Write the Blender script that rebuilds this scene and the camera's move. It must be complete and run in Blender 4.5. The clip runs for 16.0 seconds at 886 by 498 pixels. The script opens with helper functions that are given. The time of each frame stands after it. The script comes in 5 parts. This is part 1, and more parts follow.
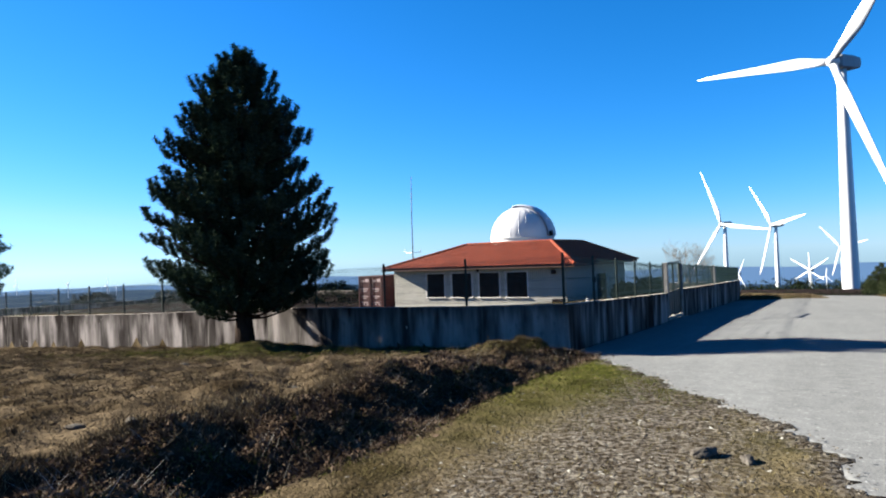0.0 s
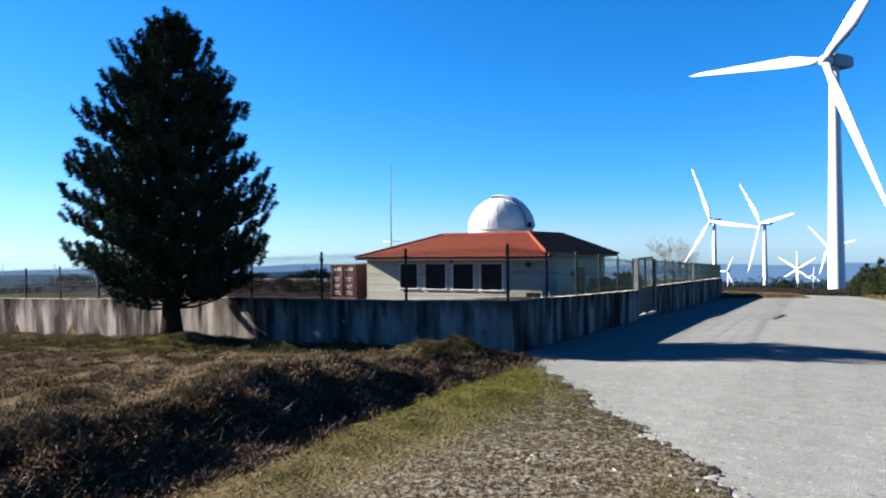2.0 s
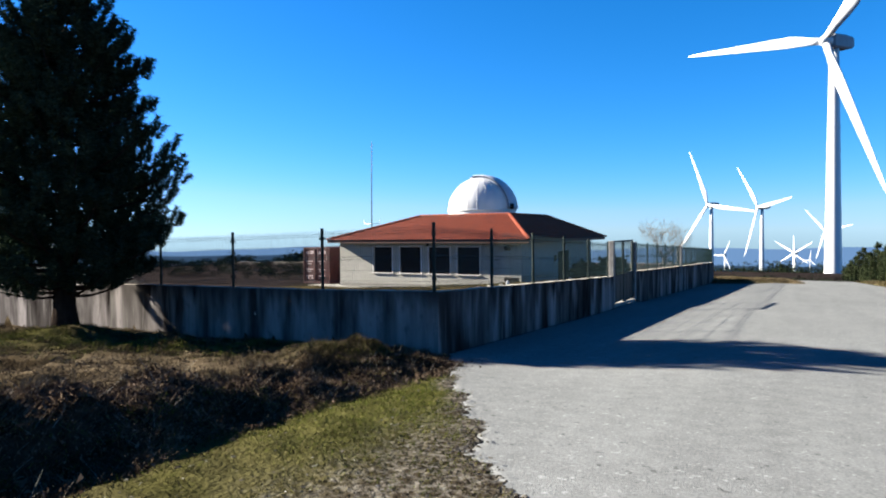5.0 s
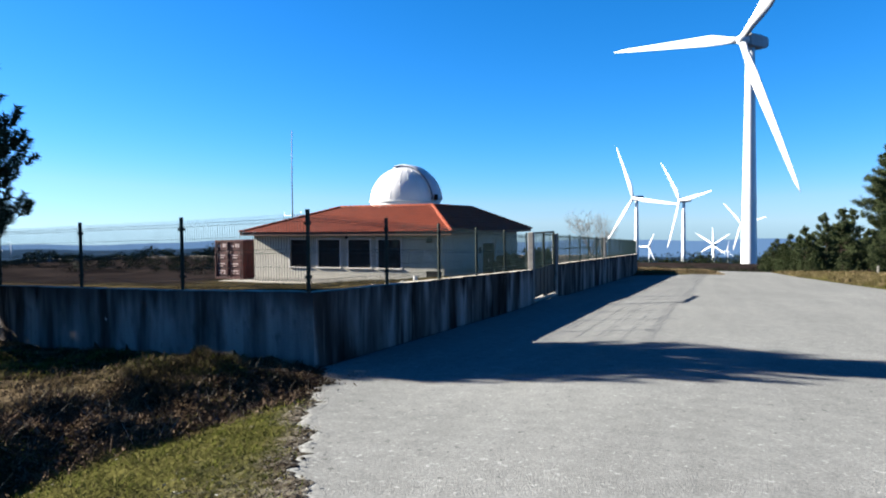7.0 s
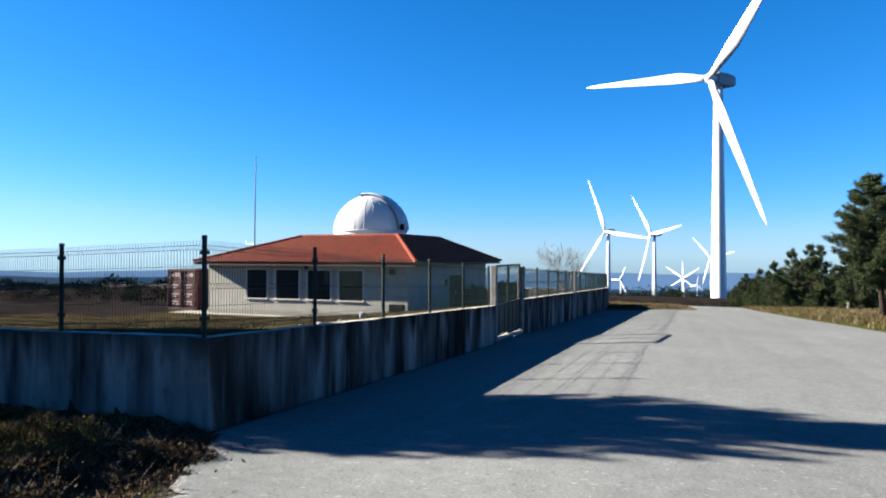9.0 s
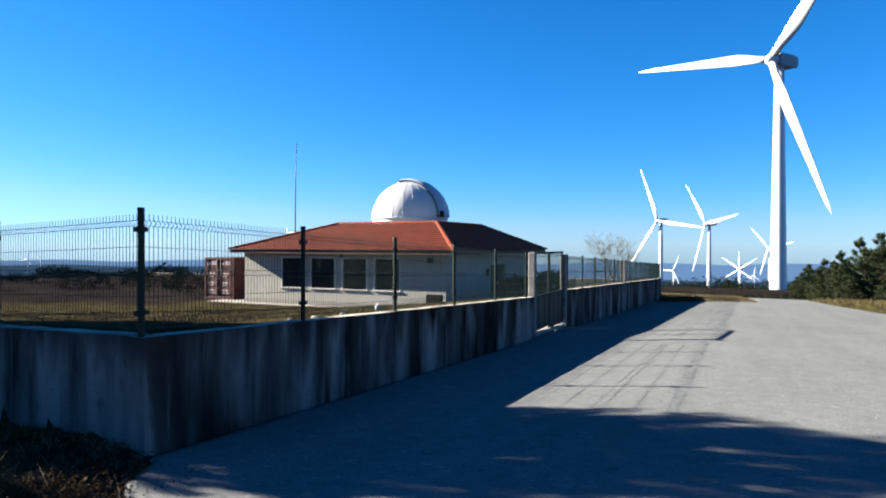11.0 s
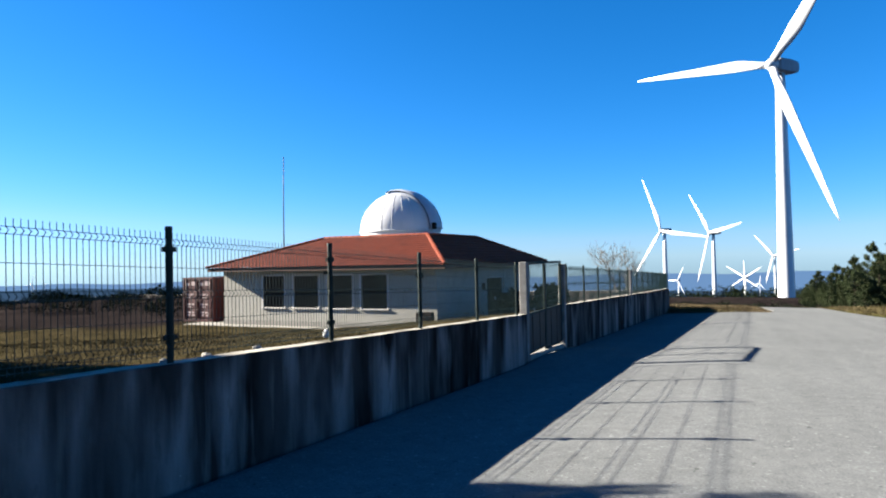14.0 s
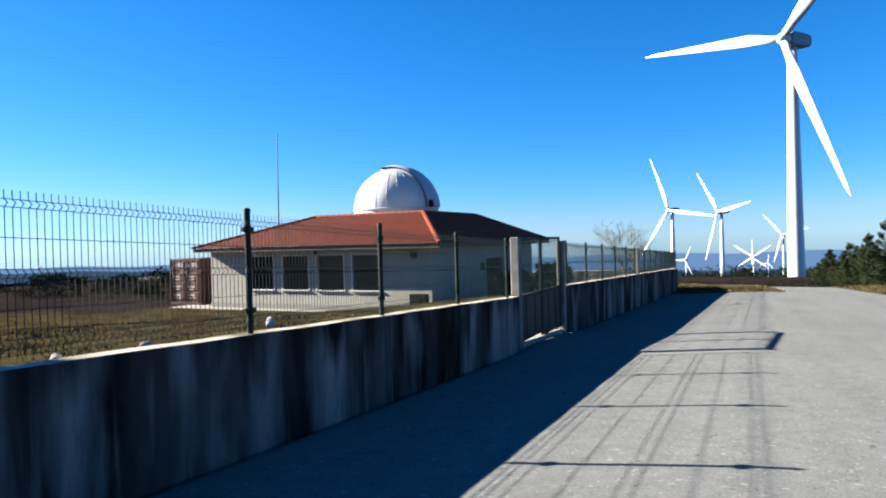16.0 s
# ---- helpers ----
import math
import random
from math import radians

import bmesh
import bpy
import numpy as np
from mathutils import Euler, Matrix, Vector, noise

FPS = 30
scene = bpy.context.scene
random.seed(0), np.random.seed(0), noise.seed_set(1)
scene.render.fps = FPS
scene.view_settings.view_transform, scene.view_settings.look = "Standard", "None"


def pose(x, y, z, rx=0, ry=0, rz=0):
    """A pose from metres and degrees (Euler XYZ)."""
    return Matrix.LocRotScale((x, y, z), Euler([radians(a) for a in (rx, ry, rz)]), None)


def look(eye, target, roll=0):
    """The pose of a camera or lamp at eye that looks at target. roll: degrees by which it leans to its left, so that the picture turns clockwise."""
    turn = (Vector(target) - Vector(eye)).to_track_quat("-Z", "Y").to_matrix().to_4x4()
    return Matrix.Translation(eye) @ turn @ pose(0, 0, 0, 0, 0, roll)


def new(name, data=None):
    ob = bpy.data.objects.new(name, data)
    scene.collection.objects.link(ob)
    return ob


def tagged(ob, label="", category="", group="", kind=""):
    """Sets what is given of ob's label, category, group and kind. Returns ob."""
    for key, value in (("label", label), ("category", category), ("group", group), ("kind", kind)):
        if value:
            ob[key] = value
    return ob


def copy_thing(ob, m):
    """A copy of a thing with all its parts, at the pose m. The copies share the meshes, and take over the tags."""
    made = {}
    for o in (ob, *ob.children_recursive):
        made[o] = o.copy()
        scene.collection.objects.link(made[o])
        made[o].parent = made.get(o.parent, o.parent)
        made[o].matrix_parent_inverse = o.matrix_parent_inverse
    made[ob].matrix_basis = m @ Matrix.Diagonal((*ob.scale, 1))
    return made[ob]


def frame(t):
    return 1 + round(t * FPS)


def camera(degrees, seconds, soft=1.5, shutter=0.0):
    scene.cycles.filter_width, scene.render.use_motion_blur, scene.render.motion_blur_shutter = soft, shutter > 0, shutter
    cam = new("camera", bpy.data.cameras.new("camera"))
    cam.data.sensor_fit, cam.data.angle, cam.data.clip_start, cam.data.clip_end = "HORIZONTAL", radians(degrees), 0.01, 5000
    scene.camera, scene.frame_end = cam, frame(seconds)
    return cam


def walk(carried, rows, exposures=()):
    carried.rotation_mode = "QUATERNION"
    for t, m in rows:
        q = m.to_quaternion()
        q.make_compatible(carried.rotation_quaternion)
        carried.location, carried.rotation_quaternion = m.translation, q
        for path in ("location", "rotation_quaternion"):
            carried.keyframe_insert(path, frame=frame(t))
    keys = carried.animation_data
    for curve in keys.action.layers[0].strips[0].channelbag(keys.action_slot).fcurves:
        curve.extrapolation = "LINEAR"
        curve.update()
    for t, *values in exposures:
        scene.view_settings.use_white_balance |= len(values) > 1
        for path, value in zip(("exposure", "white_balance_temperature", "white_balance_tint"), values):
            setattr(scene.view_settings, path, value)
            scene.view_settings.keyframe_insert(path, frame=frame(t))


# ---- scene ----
cam = camera(67.5, 16.0, soft=2.0)

PATH = [
    (0, (4.592, -14.452, 1.323), (3.651, -12.688, 1.354), -2.1),
    (0.5, (4.702, -13.956, 1.321), (3.762, -12.191, 1.332), -1.4),
    (1, (4.785, -13.534, 1.308), (3.903, -11.739, 1.34), -0.1),
    (1.5, (4.895, -13.032, 1.284), (3.988, -11.249, 1.312), -0.6),
    (2, (4.96, -12.607, 1.28), (4.042, -10.83, 1.281), -0.7),
    (2.5, (5.027, -12.197, 1.292), (4.133, -10.408, 1.269), -1.7),
    (3, (5.092, -11.675, 1.28), (4.165, -9.904, 1.222), -1.4),
    (3.5, (5.116, -11.243, 1.264), (4.254, -9.438, 1.227), -0.3),
    (4, (5.169, -10.799, 1.223), (4.263, -9.016, 1.184), -0.2),
    (6.5, (5.126, -8.453, 1.187), (4.242, -6.66, 1.122), -1.6),
    (7, (5.115, -8.003, 1.148), (4.386, -6.143, 1.074), -0.6),
    (7.5, (5.112, -7.569, 1.145), (4.448, -5.682, 1.138), -0.4),
    (8, (5.06, -7.143, 1.144), (4.442, -5.241, 1.155), 0.3),
    (8.5, (5.036, -6.746, 1.153), (4.443, -4.836, 1.188), -0.9),
    (9, (5.014, -6.284, 1.155), (4.359, -4.395, 1.174), 0.1),
    (11.5, (4.727, -3.972, 1.024), (3.924, -2.14, 1.014), -0.2),
    (12, (4.626, -3.541, 1.014), (3.854, -1.697, 1.068), -1.6),
    (12.5, (4.555, -3.1, 0.989), (3.736, -1.276, 1.041), -1.5),
    (13, (4.491, -2.67, 0.957), (3.695, -0.836, 1.006), -1.1),
    (13.5, (4.416, -2.214, 0.952), (3.656, -0.365, 1.003), -1.5),
    (14, (4.384, -1.773, 0.93), (3.584, 0.059, 0.965), -1.2),
    (14.5, (4.312, -1.315, 0.898), (3.541, 0.53, 0.929), -1.6),
    (15, (4.284, -0.853, 0.857), (3.463, 0.97, 0.878), -0.3),
    (15.5, (4.215, -0.391, 0.811), (3.381, 1.426, 0.766), -0.2),
    (16, (4.133, 0.112, 0.809), (3.313, 1.936, 0.787), -1.5),
]
EXPOSURES = [(0.0, 2.80), (7.0, 2.78), (9.0, 2.71), (16.0, 2.71)]
walk(cam, [(t, look(eye, target, roll)) for t, eye, target, roll in PATH], EXPOSURES)

# ---- world and sun ----
SUN_AZ, SUN_EL = 9.0, 24.8      # the way the light travels in plan (degrees from +x towards +y), and its height
world = bpy.data.worlds.new("world")
scene.world = world
world.use_nodes = True
wn = world.node_tree
sky = wn.nodes.new("ShaderNodeTexSky")
sky.sky_type, sky.sun_disc = "NISHITA", False
sky.sun_elevation, sky.sun_rotation = radians(SUN_EL), radians(270 - SUN_AZ)
sky.air_density, sky.dust_density, sky.ozone_density, sky.altitude = 1.0, 0.0, 3.0, 900
# clear, dry winter air: deep blue above, paling to the horizon
split, joined = wn.nodes.new("ShaderNodeSeparateColor"), wn.nodes.new("ShaderNodeCombineColor")
wn.links.new(sky.outputs[0], split.inputs[0])


def sky_math(kind, a, b):
    m = wn.nodes.new("ShaderNodeMath")
    m.operation = kind
    wn.links.new(a, m.inputs[0])
    if isinstance(b, float):
        m.inputs[1].default_value = b
    else:
        wn.links.new(b, m.inputs[1])
    return m.outputs[0]


red = sky_math("MINIMUM", sky_math("MULTIPLY", sky_math("POWER", split.outputs[0], 2.0), 0.0425), sky_math("MULTIPLY", split.outputs[0], 0.222))
wn.links.new(red, joined.inputs[0])
wn.links.new(sky_math("MULTIPLY", split.outputs[1], 0.355), joined.inputs[1])
wn.links.new(sky_math("MULTIPLY", split.outputs[2], 0.625), joined.inputs[2])
wn.links.new(joined.outputs[0], wn.nodes["Background"].inputs[0])
wn.nodes["Background"].inputs[1].default_value = 0.05
sun_data = bpy.data.lights.new("sun", "SUN")
sun_data.energy, sun_data.angle, sun_data.color = 5.0, radians(0.5), (1.0, 0.935, 0.82)
sun = new("sun", sun_data)
_a, _e = radians(SUN_AZ), radians(SUN_EL)
SUN_WAY = Vector((math.cos(_a) * math.cos(_e), math.sin(_a) * math.cos(_e), -math.sin(_e)))
sun.matrix_world = look((0, 0, 60), tuple(Vector((0, 0, 60)) + SUN_WAY))


# ---- materials ----
def material(name, colours, scale=4.0, rough=0.8, metal=0.0, bump=0.0, bump_scale=60.0, stretch=(1, 1, 1), fine=0.25, detail=5.0, per_piece=0.0, object_space=False):
    """A surface whose colour wanders between those given, with grain at a second scale and fine relief."""
    m = bpy.data.materials.new(name)
    m.use_nodes = True
    n, l = m.node_tree.nodes, m.node_tree.links
    b = n["Principled BSDF"]
    b.inputs["Roughness"].default_value, b.inputs["Metallic"].default_value = rough, metal
    b.inputs["Specular IOR Level"].default_value = 0.5 if rough < 0.55 else 0.2 if rough < 0.8 else 0.0
    geo = n.new("ShaderNodeNewGeometry") if not object_space else n.new("ShaderNodeTexCoord")
    mp = n.new("ShaderNodeMapping")
    mp.inputs["Scale"].default_value = stretch
    l.new(geo.outputs["Position" if not object_space else "Object"], mp.inputs[0])
    t = n.new("ShaderNodeTexNoise")
    t.inputs["Scale"].default_value, t.inputs["Detail"].default_value = scale, detail
    l.new(mp.outputs[0], t.inputs["Vector"])
    r = n.new("ShaderNodeValToRGB")
    k = len(colours)
    for i, c in enumerate(colours):
        e = r.color_ramp.elements[i] if i < 2 else r.color_ramp.elements.new(0.5)
        e.color = (*c, 1)
    for i in range(k):
        r.color_ramp.elements[i].position = 0.3 + 0.4 * i / (k - 1)
        r.color_ramp.elements[i].color = (*colours[i], 1)
    l.new(t.outputs[0], r.inputs[0])
    g = n.new("ShaderNodeTexNoise")
    g.inputs["Scale"].default_value, g.inputs["Detail"].default_value = scale * 9, 3
    l.new(mp.outputs[0], g.inputs["Vector"])
    gm = n.new("ShaderNodeMapRange")
    gm.inputs[3].default_value, gm.inputs[4].default_value = 1 - fine, 1 + fine
    l.new(g.outputs[0], gm.inputs[0])
    last = gm.outputs[0]
    if per_piece:
        oi = n.new("ShaderNodeObjectInfo")
        pm = n.new("ShaderNodeMapRange")
        pm.inputs[3].default_value, pm.inputs[4].default_value = 1 - per_piece, 1 + per_piece
        l.new(oi.outputs["Random"], pm.inputs[0])
        mu = n.new("ShaderNodeMath")
        mu.operation = "MULTIPLY"
        l.new(last, mu.inputs[0]), l.new(pm.outputs[0], mu.inputs[1])
        last = mu.outputs[0]
    v = n.new("ShaderNodeVectorMath")
    v.operation = "MULTIPLY"
    l.new(r.outputs[0], v.inputs[0]), l.new(last, v.inputs[1])
    l.new(v.outputs[0], b.inputs["Base Color"])
    if bump:
        bn = n.new("ShaderNodeTexNoise")
        bn.inputs["Scale"].default_value, bn.inputs["Detail"].default_value = bump_scale, 4
        l.new(mp.outputs[0], bn.inputs["Vector"])
        bp = n.new("ShaderNodeBump")
        bp.inputs["Strength"].default_value, bp.inputs["Distance"].default_value = bump, 0.02
        l.new(bn.outputs[0], bp.inputs["Height"])
        l.new(bp.outputs[0], b.inputs["Normal"])
    return m


def island_material(name, colours, rough=0.85, spread=0.35):
    """Leaves, blades and stones: each loose piece has a tone of its own."""
    m = bpy.data.materials.new(name)
    m.use_nodes = True
    n, l = m.node_tree.nodes, m.node_tree.links
    b = n["Principled BSDF"]
    b.inputs["Roughness"].default_value = rough
    b.inputs["Specular IOR Level"].default_value = 0.0
    g = n.new("ShaderNodeNewGeometry")
    r = n.new("ShaderNodeValToRGB")
    r.color_ramp.elements[0].color = (*colours[0], 1)
    r.color_ramp.elements[1].color = (*colours[-1], 1)
    for i, c in enumerate(colours[1:-1]):
        e = r.color_ramp.elements.new((i + 1) / (len(colours) - 1))
        e.color = (*c, 1)
    l.new(g.outputs["Random Per Island"], r.inputs[0])
    t = n.new("ShaderNodeTexNoise")
    t.inputs["Scale"].default_value = 0.9
    l.new(g.outputs["Position"], t.inputs["Vector"])
    q = n.new("ShaderNodeMapRange")
    q.inputs[1].default_value, q.inputs[2].default_value = 0.3, 0.7
    q.inputs[3].default_value, q.inputs[4].default_value = 1 - spread, 1 + spread
    l.new(t.outputs[0], q.inputs[0])
    v = n.new("ShaderNodeVectorMath")
    v.operation = "MULTIPLY"
    l.new(r.outputs[0], v.inputs[0]), l.new(q.outputs[0], v.inputs[1])
    l.new(v.outputs[0], b.inputs["Base Color"])
    return m


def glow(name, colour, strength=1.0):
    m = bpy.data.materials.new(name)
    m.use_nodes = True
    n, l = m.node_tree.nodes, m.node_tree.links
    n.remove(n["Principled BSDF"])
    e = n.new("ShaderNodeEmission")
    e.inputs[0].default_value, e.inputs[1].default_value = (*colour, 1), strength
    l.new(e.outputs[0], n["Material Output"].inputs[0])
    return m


def ground_material():
    """Soil, turf, dry grass and gravel, laid out by what grows where, with the pine's shade coloured in (attributes of
    the sheet).
    """
    m = bpy.data.materials.new("ground")
    m.use_nodes = True
    n, l = m.node_tree.nodes, m.node_tree.links
    b = n["Principled BSDF"]
    b.inputs["Roughness"].default_value = 0.95
    b.inputs["Specular IOR Level"].default_value = 0.0
    geo = n.new("ShaderNodeNewGeometry")

    def noisy(scale, c0, c1, lo=0.35, hi=0.65):
        t = n.new("ShaderNodeTexNoise")
        t.inputs["Scale"].default_value, t.inputs["Detail"].default_value = scale, 6
        l.new(geo.outputs["Position"], t.inputs["Vector"])
        r = n.new("ShaderNodeValToRGB")
        r.color_ramp.elements[0].position, r.color_ramp.elements[1].position = lo, hi
        r.color_ramp.elements[0].color, r.color_ramp.elements[1].color = (*c0, 1), (*c1, 1)
        l.new(t.outputs[0], r.inputs[0])
        return r.outputs[0]

    def blend(a, c, attribute):
        at = n.new("ShaderNodeAttribute")
        at.attribute_name = attribute
        x = n.new("ShaderNodeMix")
        x.data_type = "RGBA"
        l.new(at.outputs["Fac"], x.inputs[0]), l.new(a, x.inputs[6]), l.new(c, x.inputs[7])
        return x.outputs[2]

    dry = noisy(1.4, (0.020, 0.0145, 0.0085), (0.075, 0.057, 0.036), 0.38, 0.62)
    turf = noisy(3.0, (0.026, 0.027, 0.008), (0.052, 0.049, 0.016))
    gravel = noisy(16.0, (0.026, 0.0205, 0.0145), (0.100, 0.090, 0.074), 0.42, 0.64)
    soil = noisy(5.0, (0.009, 0.0062, 0.0042), (0.040, 0.028, 0.0185))
    lawn = noisy(0.9, (0.019, 0.0155, 0.0080), (0.043, 0.0345, 0.0175))
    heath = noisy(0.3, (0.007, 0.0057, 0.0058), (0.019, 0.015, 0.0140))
    c = blend(dry, turf, "turf")
    c = blend(c, gravel, "gravel")
    c = blend(c, soil, "soil")
    # dark olive ground, deepened in colour for the pine's shade below the wall
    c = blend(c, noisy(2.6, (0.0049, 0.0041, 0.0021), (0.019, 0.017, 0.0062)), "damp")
    c = blend(c, lawn, "lawn")
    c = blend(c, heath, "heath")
    l.new(c, b.inputs["Base Color"])
    t = n.new("ShaderNodeTexNoise")
    t.inputs["Scale"].default_value, t.inputs["Detail"].default_value = 22, 6
    l.new(geo.outputs["Position"], t.inputs["Vector"])
    bp = n.new("ShaderNodeBump")
    bp.inputs["Strength"].default_value, bp.inputs["Distance"].default_value = 0.8, 0.06
    l.new(t.outputs[0], bp.inputs["Height"])
    l.new(bp.outputs[0], b.inputs["Normal"])
    return m


def wall_material():
    """Old cast concrete with pale and dark runs down from the top and a blotchy, mossy skin."""
    m = bpy.data.materials.new("stained_concrete")
    m.use_nodes = True
    n, l = m.node_tree.nodes, m.node_tree.links
    b = n["Principled BSDF"]
    b.inputs["Roughness"].default_value = 0.95
    b.inputs["Specular IOR Level"].default_value = 0.0
    geo = n.new("ShaderNodeNewGeometry")

    def field(stretch, scale, lo, hi, detail=4):
        mp = n.new("ShaderNodeMapping")
        mp.inputs["Scale"].default_value = stretch
        l.new(geo.outputs["Position"], mp.inputs[0])
        t = n.new("ShaderNodeTexNoise")
        t.inputs["Scale"].default_value, t.inputs["Detail"].default_value = scale, detail
        l.new(mp.outputs[0], t.inputs["Vector"])
        r = n.new("ShaderNodeMapRange")
        r.inputs[1].default_value, r.inputs[2].default_value = lo, hi
        l.new(t.outputs[0], r.inputs[0])
        return r.outputs[0]

    def mix(f, a, c):
        x = n.new("ShaderNodeMix")
        x.data_type = "RGBA"
        l.new(f, x.inputs[0])
        for s, v in ((6, a), (7, c)):
            if isinstance(v, tuple):
                x.inputs[s].default_value = (*v, 1)
            else:
                l.new(v, x.inputs[s])
        return x.outputs[2]

    def times(a, c):
        x = n.new("ShaderNodeMath")
        x.operation = "MULTIPLY"
        l.new(a, x.inputs[0]), l.new(c, x.inputs[1])
        return x.outputs[0]

    # pale runs start below a ragged dirty band along the top
    drop = n.new("ShaderNodeAttribute")
    drop.attribute_name = "drop"
    ragged = n.new("ShaderNodeMath")
    ragged.operation = "ADD"
    l.new(drop.outputs["Fac"], ragged.inputs[0])
    l.new(field((1, 1, 0.12), 2.3, 0.30, 0.70, 6), ragged.inputs[1])
    below = n.new("ShaderNodeMapRange")
    below.inputs[1].default_value, below.inputs[2].default_value = 0.40, 0.85
    l.new(ragged.outputs[0], below.inputs[0])
    base = mix(field((1, 1, 0.35), 0.9, 0.36, 0.64, 6), (0.0165, 0.0138, 0.0130), (0.062, 0.056, 0.052))
    dark = mix(field((1, 1, 0.25), 2.2, 0.46, 0.66, 8), base, (0.0085, 0.0068, 0.0063))
    wide = times(field((1, 1, 0.15), 1.5, 0.43, 0.60, 7), field((1, 1, 0.5), 0.6, 0.36, 0.52, 4))
    pale = mix(times(wide, below.outputs[0]), dark, (0.178, 0.160, 0.152))
    thin = times(field((1, 1, 0.10), 6.5, 0.56, 0.72, 6), below.outputs[0])
    pale = mix(thin, pale, (0.105, 0.097, 0.088))
    last = mix(field((1, 1, 0.5), 8.0, 0.56, 0.95, 8), pale, (0.036, 0.031, 0.025))
    chip = mix(field((1, 1, 1), 4.2, 0.735, 0.75, 5), last, (0.30, 0.28, 0.25))
    l.new(chip, b.inputs["Base Color"])
    t = n.new("ShaderNodeTexNoise")
    t.inputs["Scale"].default_value, t.inputs["Detail"].default_value = 30, 5
    l.new(geo.outputs["Position"], t.inputs["Vector"])
    bp = n.new("ShaderNodeBump")
    bp.inputs["Strength"].default_value, bp.inputs["Distance"].default_value = 0.5, 0.02
    l.new(t.outputs[0], bp.inputs["Height"])
    l.new(bp.outputs[0], b.inputs["Normal"])
    return m


def road_material():
    """Worn concrete: faint large stains, wheel-worn streaks along the way, sandy grain and pale chips."""
    m = bpy.data.materials.new("road_concrete")
    m.use_nodes = True
    n, l = m.node_tree.nodes, m.node_tree.links
    b = n["Principled BSDF"]
    b.inputs["Roughness"].default_value = 0.9
    b.inputs["Specular IOR Level"].default_value = 0.0
    geo = n.new("ShaderNodeNewGeometry")

    def field(stretch, scale, lo, hi, out_lo, out_hi, detail=4.0):
        mp = n.new("ShaderNodeMapping")
        mp.inputs["Scale"].default_value = stretch
        l.new(geo.outputs["Position"], mp.inputs[0])
        t = n.new("ShaderNodeTexNoise")
        t.inputs["Scale"].default_value, t.inputs["Detail"].default_value = scale, detail
        l.new(mp.outputs[0], t.inputs["Vector"])
        r = n.new("ShaderNodeMapRange")
        for k, v in zip((1, 2, 3, 4), (lo, hi, out_lo, out_hi)):
            r.inputs[k].default_value = v
        l.new(t.outputs[0], r.inputs[0])
        return r.outputs[0]

    def times(a, c):
        x = n.new("ShaderNodeMath")
        x.operation = "MULTIPLY"
        l.new(a, x.inputs[0]), l.new(c, x.inputs[1])
        return x.outputs[0]

    tone = field((1, 1, 1), 0.35, 0.3, 0.7, 0.93, 1.06, 6)
    tone = times(tone, field((1.0, 0.05, 1), 1.6, 0.35, 0.7, 0.93, 1.04, 5))
    tone = times(tone, field((1, 1, 1), 5.0, 0.3, 0.7, 0.91, 1.09, 5))
    tone = times(tone, field((1, 1, 1), 45.0, 0.25, 0.75, 0.74, 1.26, 3))
    tone = times(tone, field((1, 1, 1), 17.0, 0.66, 0.72, 1.0, 1.45, 1))
    tone = times(tone, field((1, 1, 1), 11.0, 0.27, 0.31, 0.6, 1.0, 2))
    v = n.new("ShaderNodeVectorMath")
    v.operation = "SCALE"
    v.inputs[0].default_value = (0.115, 0.118, 0.117)
    l.new(tone, v.inputs["Scale"])
    l.new(v.outputs[0], b.inputs["Base Color"])
    bp = n.new("ShaderNodeBump")
    bp.inputs["Strength"].default_value, bp.inputs["Distance"].default_value = 0.35, 0.015
    l.new(field((1, 1, 1), 70.0, 0.2, 0.8, 0.0, 1.0, 4), bp.inputs["Height"])
    l.new(bp.outputs[0], b.inputs["Normal"])
    return m


M_GROUND = ground_material()
M_WALL = wall_material()
M_ROAD = road_material()
# worn concrete, made paler so the wall top shows as a sunlit line
M_LIT_COPE = material("worn_wall_top", ((0.088, 0.081, 0.068), (0.27, 0.25, 0.22), (0.37, 0.35, 0.31)), 1.7, 0.9, bump=0.4, fine=0.2)
M_PILLAR = material("pillar_concrete", ((0.11, 0.105, 0.097), (0.19, 0.183, 0.172)), 3.0, 0.9, bump=0.3)
M_POST = material("green_post_paint", ((0.005, 0.010, 0.007), (0.009, 0.016, 0.012)), 5, 0.7, bump=0.1)
M_WIRE = material("green_wire_coating", ((0.005, 0.018, 0.0165), (0.009, 0.027, 0.025)), 5, 0.6)
M_GATE = material("gate_sheet_metal", ((0.012, 0.01, 0.009), (0.022, 0.018, 0.016)), 2.5, 0.6, bump=0.1, stretch=(1, 1, 0.3))
M_PLASTER = material("house_render", ((0.25, 0.24, 0.21), (0.29, 0.28, 0.25)), 1.1, 0.9, bump=0.25, bump_scale=40, fine=0.08)
M_SLAB = material("slab_concrete", ((0.18, 0.17, 0.15), (0.23, 0.22, 0.2)), 1.5, 0.9, bump=0.2)
M_TILE = material("terracotta_tile", ((0.085, 0.0115, 0.0024), (0.145, 0.0215, 0.0040), (0.105, 0.0165, 0.0040)), 1.6, 0.75, fine=0.35, bump=0.2, per_piece=0.15)
M_FASCIA = material("fascia", ((0.055, 0.026, 0.018), (0.085, 0.042, 0.028)), 2, 0.7)
M_SOFFIT = material("soffit", ((0.375, 0.3, 0.247), (0.42, 0.345, 0.285)), 2, 0.8)
